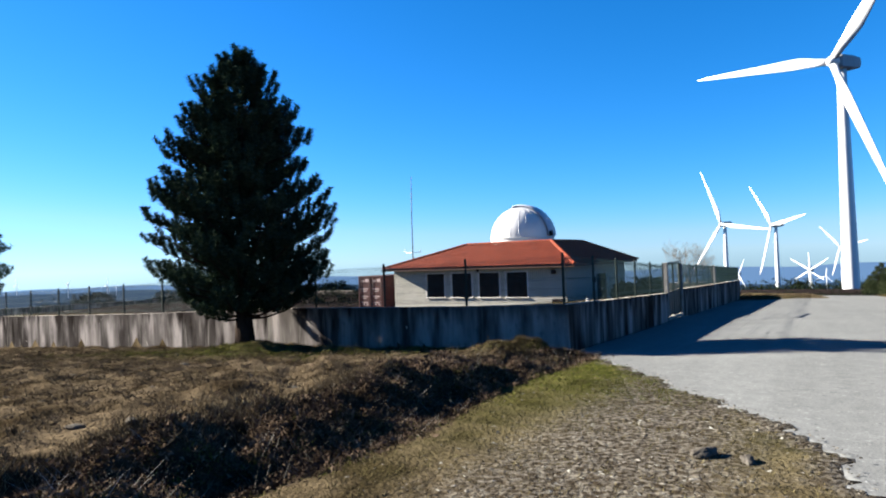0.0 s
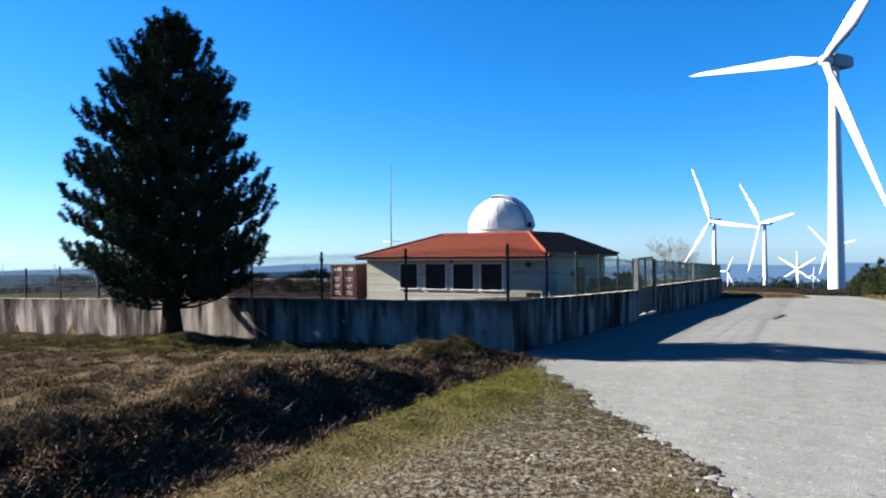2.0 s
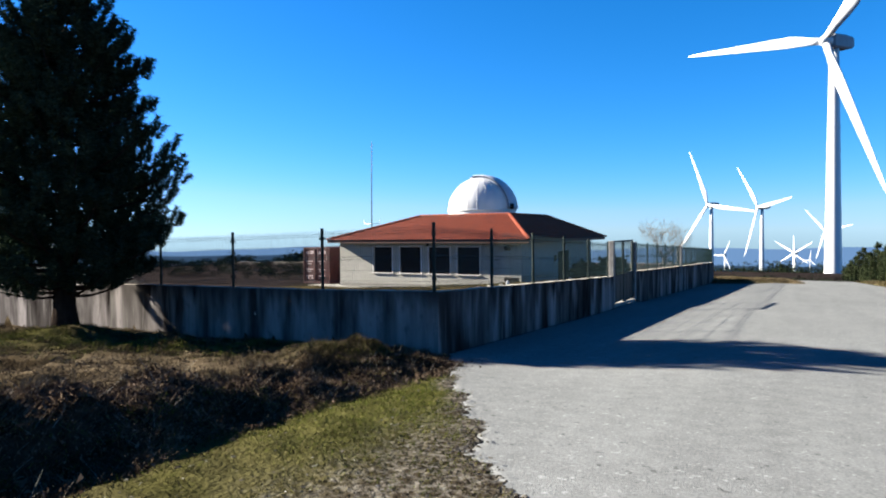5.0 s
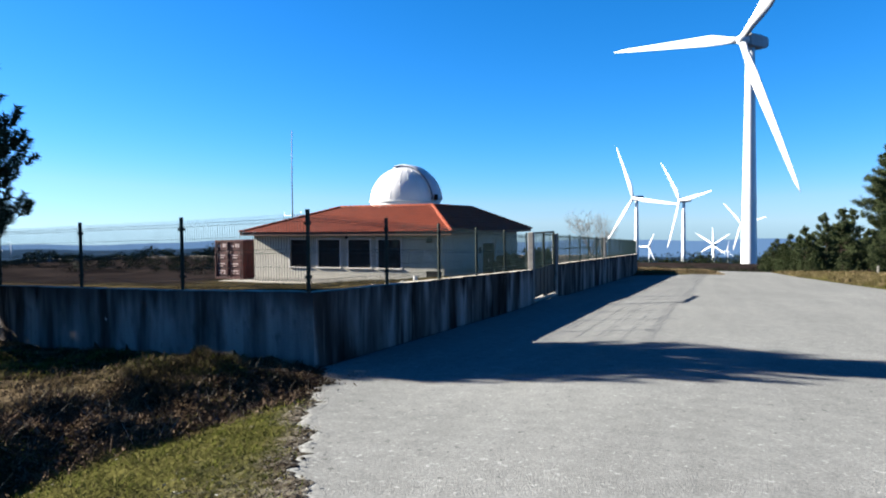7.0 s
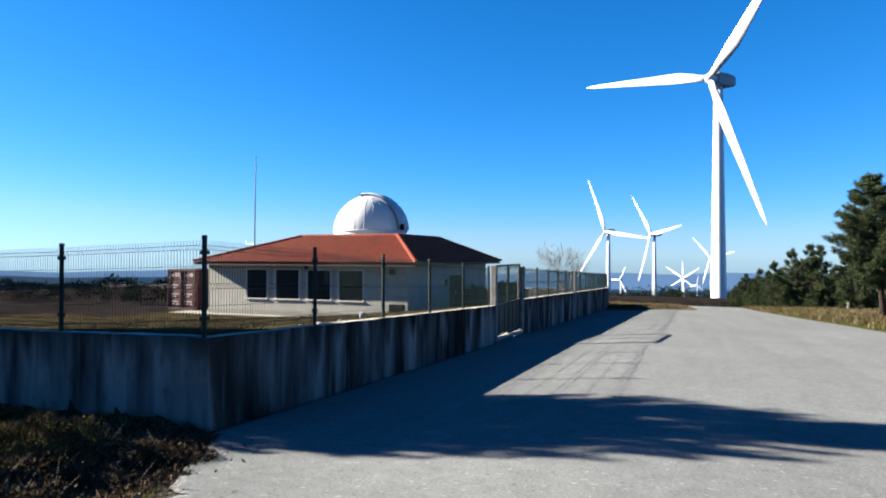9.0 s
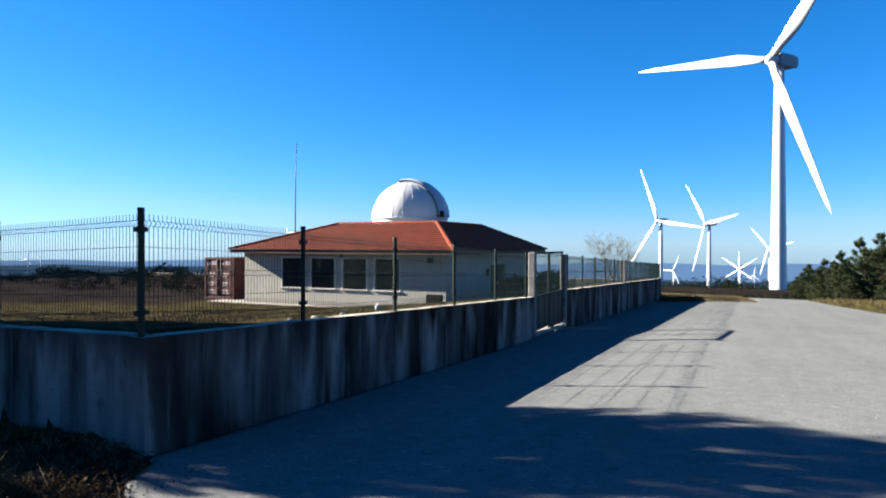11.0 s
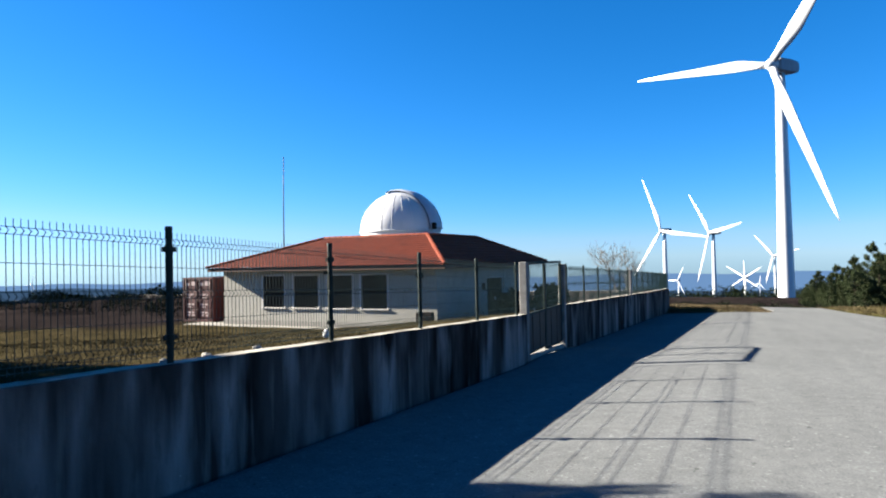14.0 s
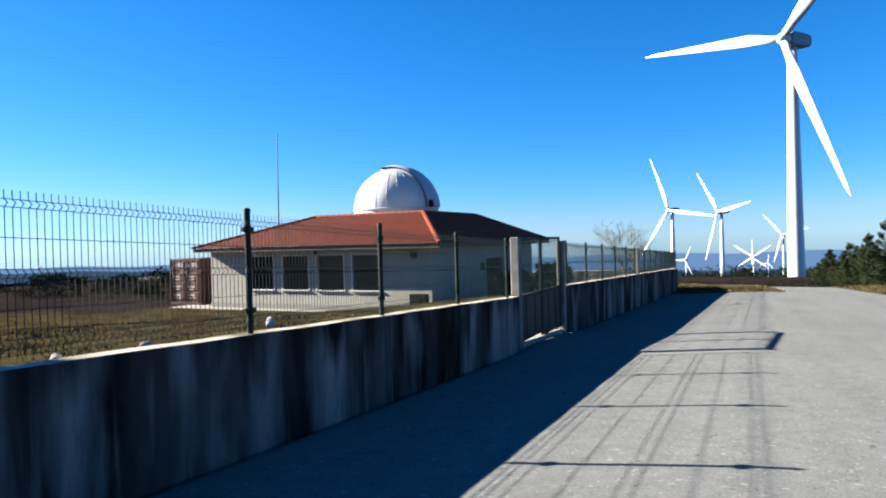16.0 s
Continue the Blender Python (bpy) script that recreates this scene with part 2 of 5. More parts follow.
M_SHUTTER = material("shutter_slats", ((0.012, 0.0088, 0.0085), (0.021, 0.016, 0.0155)), 3, 0.8)
M_FRAME = material("window_surround", ((0.37, 0.35, 0.33), (0.42, 0.4, 0.38)), 3, 0.8)
M_DOOR = material("door_green", ((0.006, 0.011, 0.011), (0.011, 0.018, 0.018)), 3, 0.8)
M_DOME = material("dome_white", ((0.37, 0.37, 0.37), (0.41, 0.41, 0.41)), 1.2, 0.45, fine=0.05)
# the shutter's grey-blue holds the shade of its side away from the sun
M_SHUT2 = material("dome_shutter_grey", ((0.24, 0.26, 0.30), (0.30, 0.32, 0.36)), 1.2, 0.5, fine=0.06)
M_CONT = material("container_red", ((0.033, 0.0066, 0.006), (0.051, 0.011, 0.0096), (0.027, 0.0078, 0.0072)), 1.8, 0.6, fine=0.3, bump=0.15)
M_MARK = material("container_marking", ((0.23, 0.17, 0.16), (0.3, 0.23, 0.22)), 5, 0.7)
M_STEEL = material("galvanised_steel", ((0.32, 0.33, 0.34), (0.42, 0.43, 0.44)), 8, 0.45, metal=0.7)
M_TURB = material("turbine_white", ((0.42, 0.43, 0.44), (0.47, 0.475, 0.48)), 0.1, 0.4, fine=0.03)
M_TURB2 = material("nacelle_grey", ((0.13, 0.14, 0.155), (0.18, 0.19, 0.205)), 0.3, 0.5, fine=0.05)
M_BARK = material("pine_bark", ((0.010, 0.008, 0.007), (0.028, 0.021, 0.017)), 6, 0.95, bump=0.9, bump_scale=25, stretch=(1, 1, 0.35))
M_TWIG = material("bare_twig", ((0.077, 0.065, 0.053), (0.12, 0.098, 0.082)), 6, 0.9)
M_NEEDLE = island_material("pine_needles", ((0.0085, 0.016, 0.0105), (0.020, 0.032, 0.019), (0.042, 0.054, 0.034)), 0.6, 0.3)
M_NEEDLE2 = island_material("pine_needles_warm", ((0.012, 0.019, 0.0087), (0.028, 0.037, 0.017), (0.047, 0.054, 0.028)), 0.65, 0.3)
M_BUSH = island_material("bush_leaves", ((0.003, 0.0054, 0.0036), (0.011, 0.015, 0.0084)), 0.7)
M_DRY = island_material("dry_grass", ((0.020, 0.0145, 0.0082), (0.058, 0.043, 0.025), (0.135, 0.108, 0.066)), 0.9, 0.6)
M_TURF = island_material("green_grass", ((0.024, 0.034, 0.005), (0.053, 0.062, 0.011), (0.092, 0.083, 0.025)), 0.85)
M_OLIVE = island_material("olive_grass", ((0.024, 0.0205, 0.0085), (0.052, 0.044, 0.018), (0.098, 0.082, 0.042)), 0.9)
M_FLAKE = island_material("pale_flakes", ((0.038, 0.033, 0.027), (0.1, 0.092, 0.08), (0.18, 0.18, 0.16)), 0.9, 0.2)
M_YARD = island_material("yard_grass", ((0.020, 0.0168, 0.0075), (0.041, 0.034, 0.0160), (0.070, 0.058, 0.032)), 0.9)
M_HEATH = island_material("dead_heath", ((0.012, 0.0080, 0.0058), (0.036, 0.0245, 0.0175), (0.105, 0.077, 0.054)), 0.9, 0.6)
M_STONE = island_material("gravel_stones", ((0.02, 0.016, 0.013), (0.059, 0.053, 0.043), (0.16, 0.15, 0.13)), 0.9, 0.15)
M_ROCK = material("grey_stone", ((0.033, 0.029, 0.024), (0.088, 0.079, 0.068)), 9, 0.9, bump=0.5)
M_PLASTIC = material("white_plastic", ((0.39, 0.39, 0.39), (0.44, 0.44, 0.43)), 8, 0.5)
# the far skylines glow by themselves, the blue of the haze put into them
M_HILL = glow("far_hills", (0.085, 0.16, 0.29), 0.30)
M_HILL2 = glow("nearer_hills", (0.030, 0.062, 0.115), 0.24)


# ---- helpers of this scene ----
def part(name, bm, mat, parent=None, label=""):
    me = bpy.data.meshes.new(name)
    bm.to_mesh(me)
    bm.free()
    me.materials.append(mat)
    ob = new(name, me)
    if parent is not None:
        ob.parent = parent
    if label:
        tagged(ob, label)
    return ob


def raw(name, verts, faces, mat, parent=None, label="", smooth=False):
    me = bpy.data.meshes.new(name)
    verts, faces = np.asarray(verts, np.float32), np.asarray(faces, np.int32)
    k = faces.shape[1]
    me.vertices.add(len(verts)), me.loops.add(faces.size), me.polygons.add(len(faces))
    me.vertices.foreach_set("co", verts.ravel())
    me.loops.foreach_set("vertex_index", faces.ravel())
    me.polygons.foreach_set("loop_start", np.arange(0, faces.size, k, dtype=np.int32))
    me.polygons.foreach_set("use_smooth", np.full(len(faces), smooth))
    me.update(calc_edges=True)
    me.materials.append(mat)
    ob = new(name, me)
    if parent is not None:
        ob.parent = parent
    if label:
        tagged(ob, label)
    return ob


def same_mesh(ob, parent, m):
    """Another piece on ob's mesh."""
    o = new(ob.name.split(".")[0], ob.data)
    o.parent, o.matrix_basis = parent, m
    return o


def box(bm, x0, x1, y0, y1, z0, z1, m=None):
    r = bmesh.ops.create_cube(bm, size=1)
    for v in r["verts"]:
        v.co = Vector((x0 + (v.co.x + 0.5) * (x1 - x0), y0 + (v.co.y + 0.5) * (y1 - y0), z0 + (v.co.z + 0.5) * (z1 - z0)))
        if m is not None:
            v.co = m @ v.co
    return r["verts"]


def bevelled(bm, width=0.01):
    bmesh.ops.bevel(bm, geom=bm.edges[:], offset=width, segments=1, affect="EDGES")


def tube(bm, points, radii, sides=6):
    """A tapered tube through points."""
    rings = []
    for i, p in enumerate(points):
        p = Vector(p)
        d = Vector(points[min(i + 1, len(points) - 1)]) - Vector(points[max(i - 1, 0)])
        q = d.to_track_quat("Z", "Y")
        rings.append([bm.verts.new(p + q @ Vector((math.cos(a) * radii[i], math.sin(a) * radii[i], 0))) for a in [2 * math.pi * s / sides for s in range(sides)]])
    for a, b in zip(rings, rings[1:]):
        for s in range(sides):
            f = bm.faces.new((a[s], a[(s + 1) % sides], b[(s + 1) % sides], b[s]))
            f.smooth = True
    bm.faces.new(rings[0][::-1]), bm.faces.new(rings[-1])


def thing(name, at, label, category, group="", kind=""):
    o = new(name)
    o.matrix_basis = at if isinstance(at, Matrix) else pose(*at)
    return tagged(o, label, category, group, kind)


def blades(name, points, height, width, mat, seed, lean=0.5, parent=None, label="", category="", n_tips=1):
    """Grass: thin leaning triangles, one blade each."""
    rng = np.random.default_rng(seed)
    p = np.asarray(points)
    n = len(p)
    a = rng.uniform(0, 2 * np.pi, n)
    h = height * rng.uniform(0.5, 1.3, n)
    w = width * rng.uniform(0.6, 1.4, n)
    side = np.stack([np.cos(a), np.sin(a), np.zeros(n)], 1)
    b = rng.uniform(0, 2 * np.pi, n)
    tip = p + np.stack([np.cos(b) * h * lean, np.sin(b) * h * lean, h], 1)
    v = np.stack([p - side * w[:, None] / 2, p + side * w[:, None] / 2, tip], 1).reshape(-1, 3)
    ob = raw(name, v, np.arange(3 * n).reshape(-1, 3), mat, parent, label)
    return tagged(ob, label, category, kind="stuff")


# ---- the lie of the land ----
def smooth(a, b, x):
    t = np.clip((x - a) / (b - a), 0, 1)
    return t * t * (3 - 2 * t)


def wave(x, y, k, s):
    """Soft uneven ground."""
    return (np.sin(x * k + s) * np.cos(y * k * 0.83 + 2 * s) + 0.6 * np.sin(x * k * 2.3 + y * k * 1.7 + 3 * s) + 0.4 * np.cos(y * k * 3.7 - x * k * 3.1 + s)) / 2


def road_z(x, y):
    z = np.where(y > -4, -0.755 - 0.0463 * y, -0.57 + 0.0345 * (-4 - y))
    z = np.where(y < -16, -0.156 + 0.01 * (-16 - y).clip(0, 300), z)
    # a gutter along the wall, and a fall to the far side
    z = z + 0.012 * (np.clip(x, -2, 4.5) - 2.3) - 0.012 * np.clip(x - 5.5, 0, 9)
    ramp = np.exp(-(((y - 15.0) / 2.1) ** 4)) * smooth(1.3, 0.2, x)
    z = z - 0.09 * smooth(4.6, 1.8, x) * smooth(-3.0, 0.0, y) * (1 - ramp)
    z = z - 0.005 * np.clip(y - 40, 0, 24) - 0.045 * np.clip(y - 64, 0, 30)
    far = y - 60
    return np.where(y > 60, z - 0.00012 * far.clip(0, 260) ** 2, z)


def lattice(i, j, seed):
    v = np.sin(i * 127.1 + j * 311.7 + seed * 74.7) * 43758.5453
    return v - np.floor(v)


def clods(x, y, k, seed):
    """Value noise from -1 to 1 with k bumps a metre."""
    x, y = x * k, y * k
    i, j = np.floor(x), np.floor(y)
    u, w = x - i, y - j
    u, w = u * u * (3 - 2 * u), w * w * (3 - 2 * w)
    a = lattice(i, j, seed) * (1 - u) + lattice(i + 1, j, seed) * u
    b = lattice(i, j + 1, seed) * (1 - u) + lattice(i + 1, j + 1, seed) * u
    return 2 * (a * (1 - w) + b * w) - 1


SKEW = -0.131


def front_y(x):
    """The line of the front wall."""
    return SKEW * x


def left_edge(y):
    e = np.interp(y, [-60, -14, -9.3, -7.84, -6.55, -5.2, -4.4, -3.04, -2.2, -1.0, 0.0, 46.2, 47.4, 52, 64, 300],
                  [5.6, 5.2, 4.9, 4.65, 3.95, 3.0, 2.62, 1.78, 1.3, 0.72, 0.02, 0.02, 6.6, 7.0, 6.4, 6.4])
    return e + np.where(y < -0.5, 0.06 * np.sin(y * 5.1) + 0.05 * np.sin(y * 11.3 + 1) + 0.03 * np.sin(y * 23), 0)


def right_edge(y):
    return np.interp(y, [-60, 15, 26, 38, 50, 64, 72, 300], [14.6, 14.2, 13.6, 12.4, 11.6, 11.4, 11.4, 11.5])


def field_z(x, y):
    d = front_y(x) - y
    return -0.80 + 0.047 * np.maximum(x, -60) + 0.075 * np.clip(d, 0, 8) + 0.03 * wave(x, y, 1.3, 0.4)


def inside_z(x, y):
    xx, yy = np.clip(-x, 0, 40), np.clip(y, 0, 40)
    z = 0.13 - 0.028 * xx - 0.0415 * yy - 0.0034 * xx * yy
    k = smooth(4.4, 2.2, np.abs(y - 15.0)) * smooth(-9, -3, x)
    z = z * (1 - k) + (-1.46 - 0.03 * xx) * k
    return np.maximum(z, -2.42 - 0.02 * np.clip(y - 40, 0, 40)) + 0.02 * wave(x, y, 0.9, 1.0)


def ground_z(x, y):
    x, y = np.asarray(x, float), np.asarray(y, float)
    road = road_z(x, y)
    # verge, then the bank up to the field
    rough = 0.05 * wave(x, y, 2.1, 0.7) + 0.03 * wave(x, y, 6.0, 1.9)
    up = smooth(1.0, -0.55, x + 0.25 * np.sin(y * 0.9)) * np.where(x > -0.12, smooth(0.25, -0.5, y), 1)
    bank = 0.03 * np.exp(-(((x + 0.75) / 0.75) ** 2)) * smooth(0.8, -2.0, y) - 0.07 * np.exp(-(((x + 2.6) / 1.6) ** 2 + ((y + 0.9) / 0.8) ** 2)) + 0.08 * np.exp(-(((x + 1.6) - 1.5 * (y + 2.5)) / 0.75) ** 2 - ((x + 1.6) / 1.2) ** 2)
    lumps = (0.16 * clods(x, y, 1.6, 1) + 0.11 * clods(x, y, 3.6, 2)) * np.exp(-(((x + 0.1) / 0.9) ** 2)) * smooth(0.3, -0.6, y)
    lumps = lumps + (0.05 * clods(x, y, 1.1, 5) + 0.05 * clods(x, y, 2.7, 3) + 0.03 * clods(x, y, 5.5, 4)) * smooth(0.9, -0.3, x) * np.exp(-((np.minimum(x, 0) / 26) ** 2)) + 0.012 * clods(x, y, 3.0, 7) * smooth(0.5, 1.2, x)
    bank = bank + 0.17 * np.exp(-(((x + 0.45) / 0.75) ** 2 + ((y + 1.75) / 0.75) ** 2)) - 0.10 * np.exp(-(((x - 0.75) / 0.45) ** 2 + ((y + 1.3) / 0.6) ** 2))
    ditch = lumps - 0.10 * np.exp(-(((x - 0.75) / 0.35) ** 2)) * smooth(-1.0, -3.0, y)
    mound = 0.22 * np.exp(-(((x + 9.3) / 1.6) ** 2 + ((y + 0.5) / 1.2) ** 2))
    field = field_z(x, y) + mound
    z = road + 0.02 + (field - road) * up + bank + ditch + rough * smooth(1.4, 0.2, x)
    z = np.where(x > left_edge(y) + 0.12, road - 0.06, z)
    # the far side of the road
    over = x - right_edge(y)
    z = np.where(over > -0.12, road + 0.10 * smooth(0.0, 2.5, over) + 0.08 * wave(x, y, 0.8, 2.0) * smooth(0, 2, over), z)
    # the foot of the road wall
    z = np.where((y > 0.2) & (y < 46.5) & (x > -0.3) & (x < left_edge(y) + 0.2), road - 0.06, z)
    # behind the walls
    within = (x < -0.1) & (y > front_y(x) + 0.1) & (y < 50.4 - 0.116 * x) & (x > -62)
    z = np.where(within, inside_z(x, y), z)
    beyond = ((y >= 46.5) & (x <= left_edge(y) + 0.1) & ~within) | ((x <= -62) & (y > front_y(x)))
    hump = 0.32 * smooth(47, 51, y) * smooth(66, 58, y) * smooth(-4, -1, x) * smooth(7.2, 5.0, x)
    z = np.where(beyond, np.maximum(road_z(np.zeros_like(x), y), -60) - 0.02 * np.clip(-x, 0, 400) + 0.15 * wave(x, y, 0.25, 3.0) * smooth(50, 60, y) + 0.05 * wave(x, y, 1.1, 1.0) * smooth(47, 50, y) + hump, z)
    # the plain far below
    r = np.hypot(x, y)
    drop = np.interp(r, [0, 90, 190, 520, 700, 1145, 1900, 4900], [0, -4.4, -10.5, -40, -44, -80, -146, -420])
    k = smooth(90, 190, r)
    return z * (1 - k) + (drop + 1.2 * wave(x, y, 0.02, 1.0)) * k


def graded(points):
    out = []
    for a, b, s in points:
        out += list(np.arange(a, b, s))
    return np.array(out + [points[-1][1]])


def far_steps(a, b, n):
    return list(np.geomspace(a, b, n))


xs = np.array([-v for v in far_steps(64, 4900, 26)][::-1] + list(graded([(-60, -36, 2), (-36, -14, 0.6), (-14, 6, 0.11), (6, 40, 0.7)])) + far_steps(42, 4900, 30))
ys = np.array([-v for v in far_steps(24, 4900, 22)][::-1] + list(graded([(-22, -14, 0.3), (-14, 5.2, 0.11), (5.2, 62, 0.6)])) + far_steps(63, 4900, 46))
GX, GY = np.meshgrid(xs, ys)
GZ = ground_z(GX, GY)
nx, ny = len(xs), len(ys)
idx = np.arange(nx * ny).reshape(ny, nx)
quads = np.stack([idx[:-1, :-1], idx[:-1, 1:], idx[1:, 1:], idx[1:, :-1]], -1).reshape(-1, 4)
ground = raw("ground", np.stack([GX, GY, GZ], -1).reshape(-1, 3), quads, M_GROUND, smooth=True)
tagged(ground, "rough hilltop ground of dry grass, turf, gravel and dark soil", "ground", kind="structure")


def lay(name, values):
    a = ground.data.attributes.new(name, "FLOAT", "POINT")
    a.data.foreach_set("value", np.clip(values, 0, 1).astype(np.float32).ravel())


_in = (GX < -0.1) & (GY > front_y(GX) + 0.1) & (GY < 50.4 - 0.116 * GX) & (GX > -62)
_r = np.hypot(GX, GY)
_bend = GX + 0.25 * np.sin(GY * 0.9) + 0.15 * wave(GX, GY, 3, 1)
lay("turf", np.maximum(0.9 * np.exp(-(((GX + 0.5) / 0.8) ** 2 + ((GY + 1.7) / 0.7) ** 2)), np.maximum(smooth(0.7, 1.1, _bend) * smooth(-12, -4, GY), np.exp(-(((GX + 9) / 4) ** 2 + ((GY + 1.6) / 1.3) ** 2)) * 0.9)))
_mid = np.interp(GY, [-14, -8, -6, -4.6, -3.6], [3.2, 3.2, 3.3, 3.2, 2.4])
lay("gravel", np.exp(-(((GX - _mid) / 1.05) ** 4)) * smooth(-3.6, -5.2, GY + 0.3 * wave(GX, GY, 2, 2)) + smooth(-0.30, -0.05, GX - left_edge(GY)) * (GY < -1))
lay("soil", (1 - 0.8 * np.exp(-(((GX + 0.4) / 0.8) ** 2 + ((GY + 1.85) / 0.7) ** 2))) * smooth(1.0, 0.65, _bend) * smooth(-1.0, -0.45, _bend) * (GY < 0.6) * ~_in + smooth(1.3, 0.2, front_y(GX) - GY) * smooth(-9, -6, GX) * (GX < 0) * 0.7)
# where the pine's shade is coloured into the ground
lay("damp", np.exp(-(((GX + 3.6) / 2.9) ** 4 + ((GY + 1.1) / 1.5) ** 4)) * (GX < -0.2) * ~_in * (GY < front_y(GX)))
lay("lawn", _in.astype(float))
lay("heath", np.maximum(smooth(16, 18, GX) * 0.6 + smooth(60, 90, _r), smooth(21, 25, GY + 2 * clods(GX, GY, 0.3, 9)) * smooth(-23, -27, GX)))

# the concrete roadway
ry = graded([(-60, -16, 2.0), (-16, 2, 0.06), (2, 60, 0.5), (60, 72, 1.0)])
cols = np.linspace(0, 1, 60) ** 1.3
RX = left_edge(ry)[:, None] + (right_edge(ry) - left_edge(ry))[:, None] * cols[None]
RY = np.repeat(ry[:, None], len(cols), 1)
RZ = road_z(RX, RY) + 0.012
RZ[:, 0] -= 0.06
RZ[:, -1] -= 0.05
idx = np.arange(RX.size).reshape(RX.shape)
quads = np.stack([idx[:-1, :-1], idx[:-1, 1:], idx[1:, 1:], idx[1:, :-1]], -1).reshape(-1, 4)
road = raw("road", np.stack([RX, RY, RZ], -1).reshape(-1, 3), quads, M_ROAD, smooth=True)
tagged(road, "pale worn concrete roadway with a crumbling edge", "road", kind="structure")


# ---- boundary walls ----
def wall_run(name, a, b, top_a, top_b, label, thick=0.22, steps=24, parent=None):
    """A cast wall from a to b (outer foot line), thickness to the left of the way, its foot following the ground."""
    bm = bmesh.new()
    down = bm.verts.layers.float.new("drop")
    a, b = Vector((*a, 0)), Vector((*b, 0))
    side = Vector((-(b - a).y, (b - a).x, 0)).normalized() * thick
    rows = []
    for i in range(steps + 1):
        p = a.lerp(b, i / steps)
        q = p + side
        top = top_a + (top_b - top_a) * i / steps + 0.004 * math.sin(i * 1.7)
        low = min(float(ground_z(p.x + side.x * -0.6, p.y + side.y * -0.6)), float(ground_z(q.x, q.y)), top - 0.9) - 0.5
        c = 0.012
        s = side.normalized() * c
        rows.append([bm.verts.new(v) for v in ((p.x, p.y, low), (p.x, p.y, top - c), (p.x + s.x, p.y + s.y, top), (q.x - s.x, q.y - s.y, top), (q.x, q.y, top - c), (q.x, q.y, low))])
        for v in rows[-1]:
            v[down] = top - v.co.z
    for r, t in zip(rows, rows[1:]):
        for k in range(5):
            # top and inner chamfer, which face the sun, take the paler tone
            bm.faces.new((r[k], t[k], t[k + 1], r[k + 1])).material_index = int(k in (2, 3))
    bm.faces.new(rows[0][::-1]), bm.faces.new(rows[-1])
    bmesh.ops.recalc_face_normals(bm, faces=bm.faces[:])
    ob = part(name, bm, M_WALL, parent)
    ob.data.materials.append(M_LIT_COPE)
    return tagged(ob, label, "wall", kind="structure")


def road_top(y):
    return 0.205 - 0.0423 * y if y < 15 else -0.40 - 0.0336 * (y - 17)


def front_top(x):
    return np.interp(-x, [0, 3, 9, 18, 30, 62], [0.215, 0.12, 0.0, -0.34, -0.68, -1.6])


# ---- distance ----
def hills(name, radius, tops, mat, label, low):
    """A far skyline, all round."""
    v, n = [], 360
    for i in range(n + 1):
        a = 2 * math.pi * i / n
        e = np.interp(math.degrees(a), *tops) + 0.10 * math.sin(a * 9 + 1) + 0.07 * math.sin(a * 23) + 0.04 * math.sin(a * 51)
        x, y = radius * math.cos(a), radius * math.sin(a)
        v += [(x, y, low), (x * 1.01, y * 1.01, 1.2 + radius * math.tan(math.radians(e)))]
    f = [(2 * i, 2 * i + 2, 2 * i + 3, 2 * i + 1) for i in range(n)]
    return tagged(raw(name, v, f, mat), label, "backdrop", kind="structure")


# glowing rings; the air's haze is in their colour
hills("backdrop", 4600, ([0, 60, 85, 92, 100, 115, 130, 150, 200, 360], [-1.5, -1.45, -1.5, -1.5, -1.45, -1.35, -1.25, -1.1, -1.2, -1.5]), M_HILL, "far hills under the sky, hazy blue put into their glow", -460)
hills("backdrop_near", 3000, ([0, 75, 95, 105, 115, 128, 140, 155, 200, 360], [-2.9, -2.9, -2.9, -2.8, -2.4, -1.9, -1.55, -1.4, -1.6, -2.9]), M_HILL2, "wooded ridge in the distance, dark blue haze put into its glow", -320)

_knots = [-62, -30, -18, -9, -3, -0.225]
for _x0, _x1 in zip(_knots, _knots[1:]):
    wall_run("wall_front", (_x0, front_y(_x0)), (_x1, front_y(_x1)), front_top(_x0), front_top(_x1), "low stained concrete boundary wall beside the grass field", steps=14)
wall_run("wall_road", (0, 0), (0, 13.0), road_top(0), road_top(13.0), "low stained concrete boundary wall beside the roadway", steps=30)
wall_run("wall_road_far", (0, 16.95), (0, 30.0), road_top(16.95), road_top(30), "stained concrete boundary wall beyond the gate", steps=24)
wall_run("wall_road_end", (-0.03, 30.35), (-0.03, 50.0), road_top(30.35), road_top(50), "stained concrete boundary wall running down the road", steps=30)
wall_run("wall_back", (-0.03, 50.25), (-62, 57.5), -1.6, -2.5, "plain concrete wall closing the yard behind", steps=20)
wall_run("wall_left", (-62.2, 57.5), (-62.2, 8.4), -2.5, -1.6, "plain concrete wall closing the yard at the side", steps=20)


# ---- mesh fence ----
POST_H, PANEL_H = 1.15, 1.03


def post_mesh():
    bm = bmesh.new()
    bmesh.ops.create_cone(bm, cap_ends=True, segments=12, radius1=0.030, radius2=0.030, depth=POST_H + 0.05, matrix=pose(0, 0, (POST_H - 0.05) / 2))
    bmesh.ops.create_cone(bm, cap_ends=True, segments=12, radius1=0.036, radius2=0.030, depth=0.035, matrix=pose(0, 0, POST_H + 0.012))
    return bm


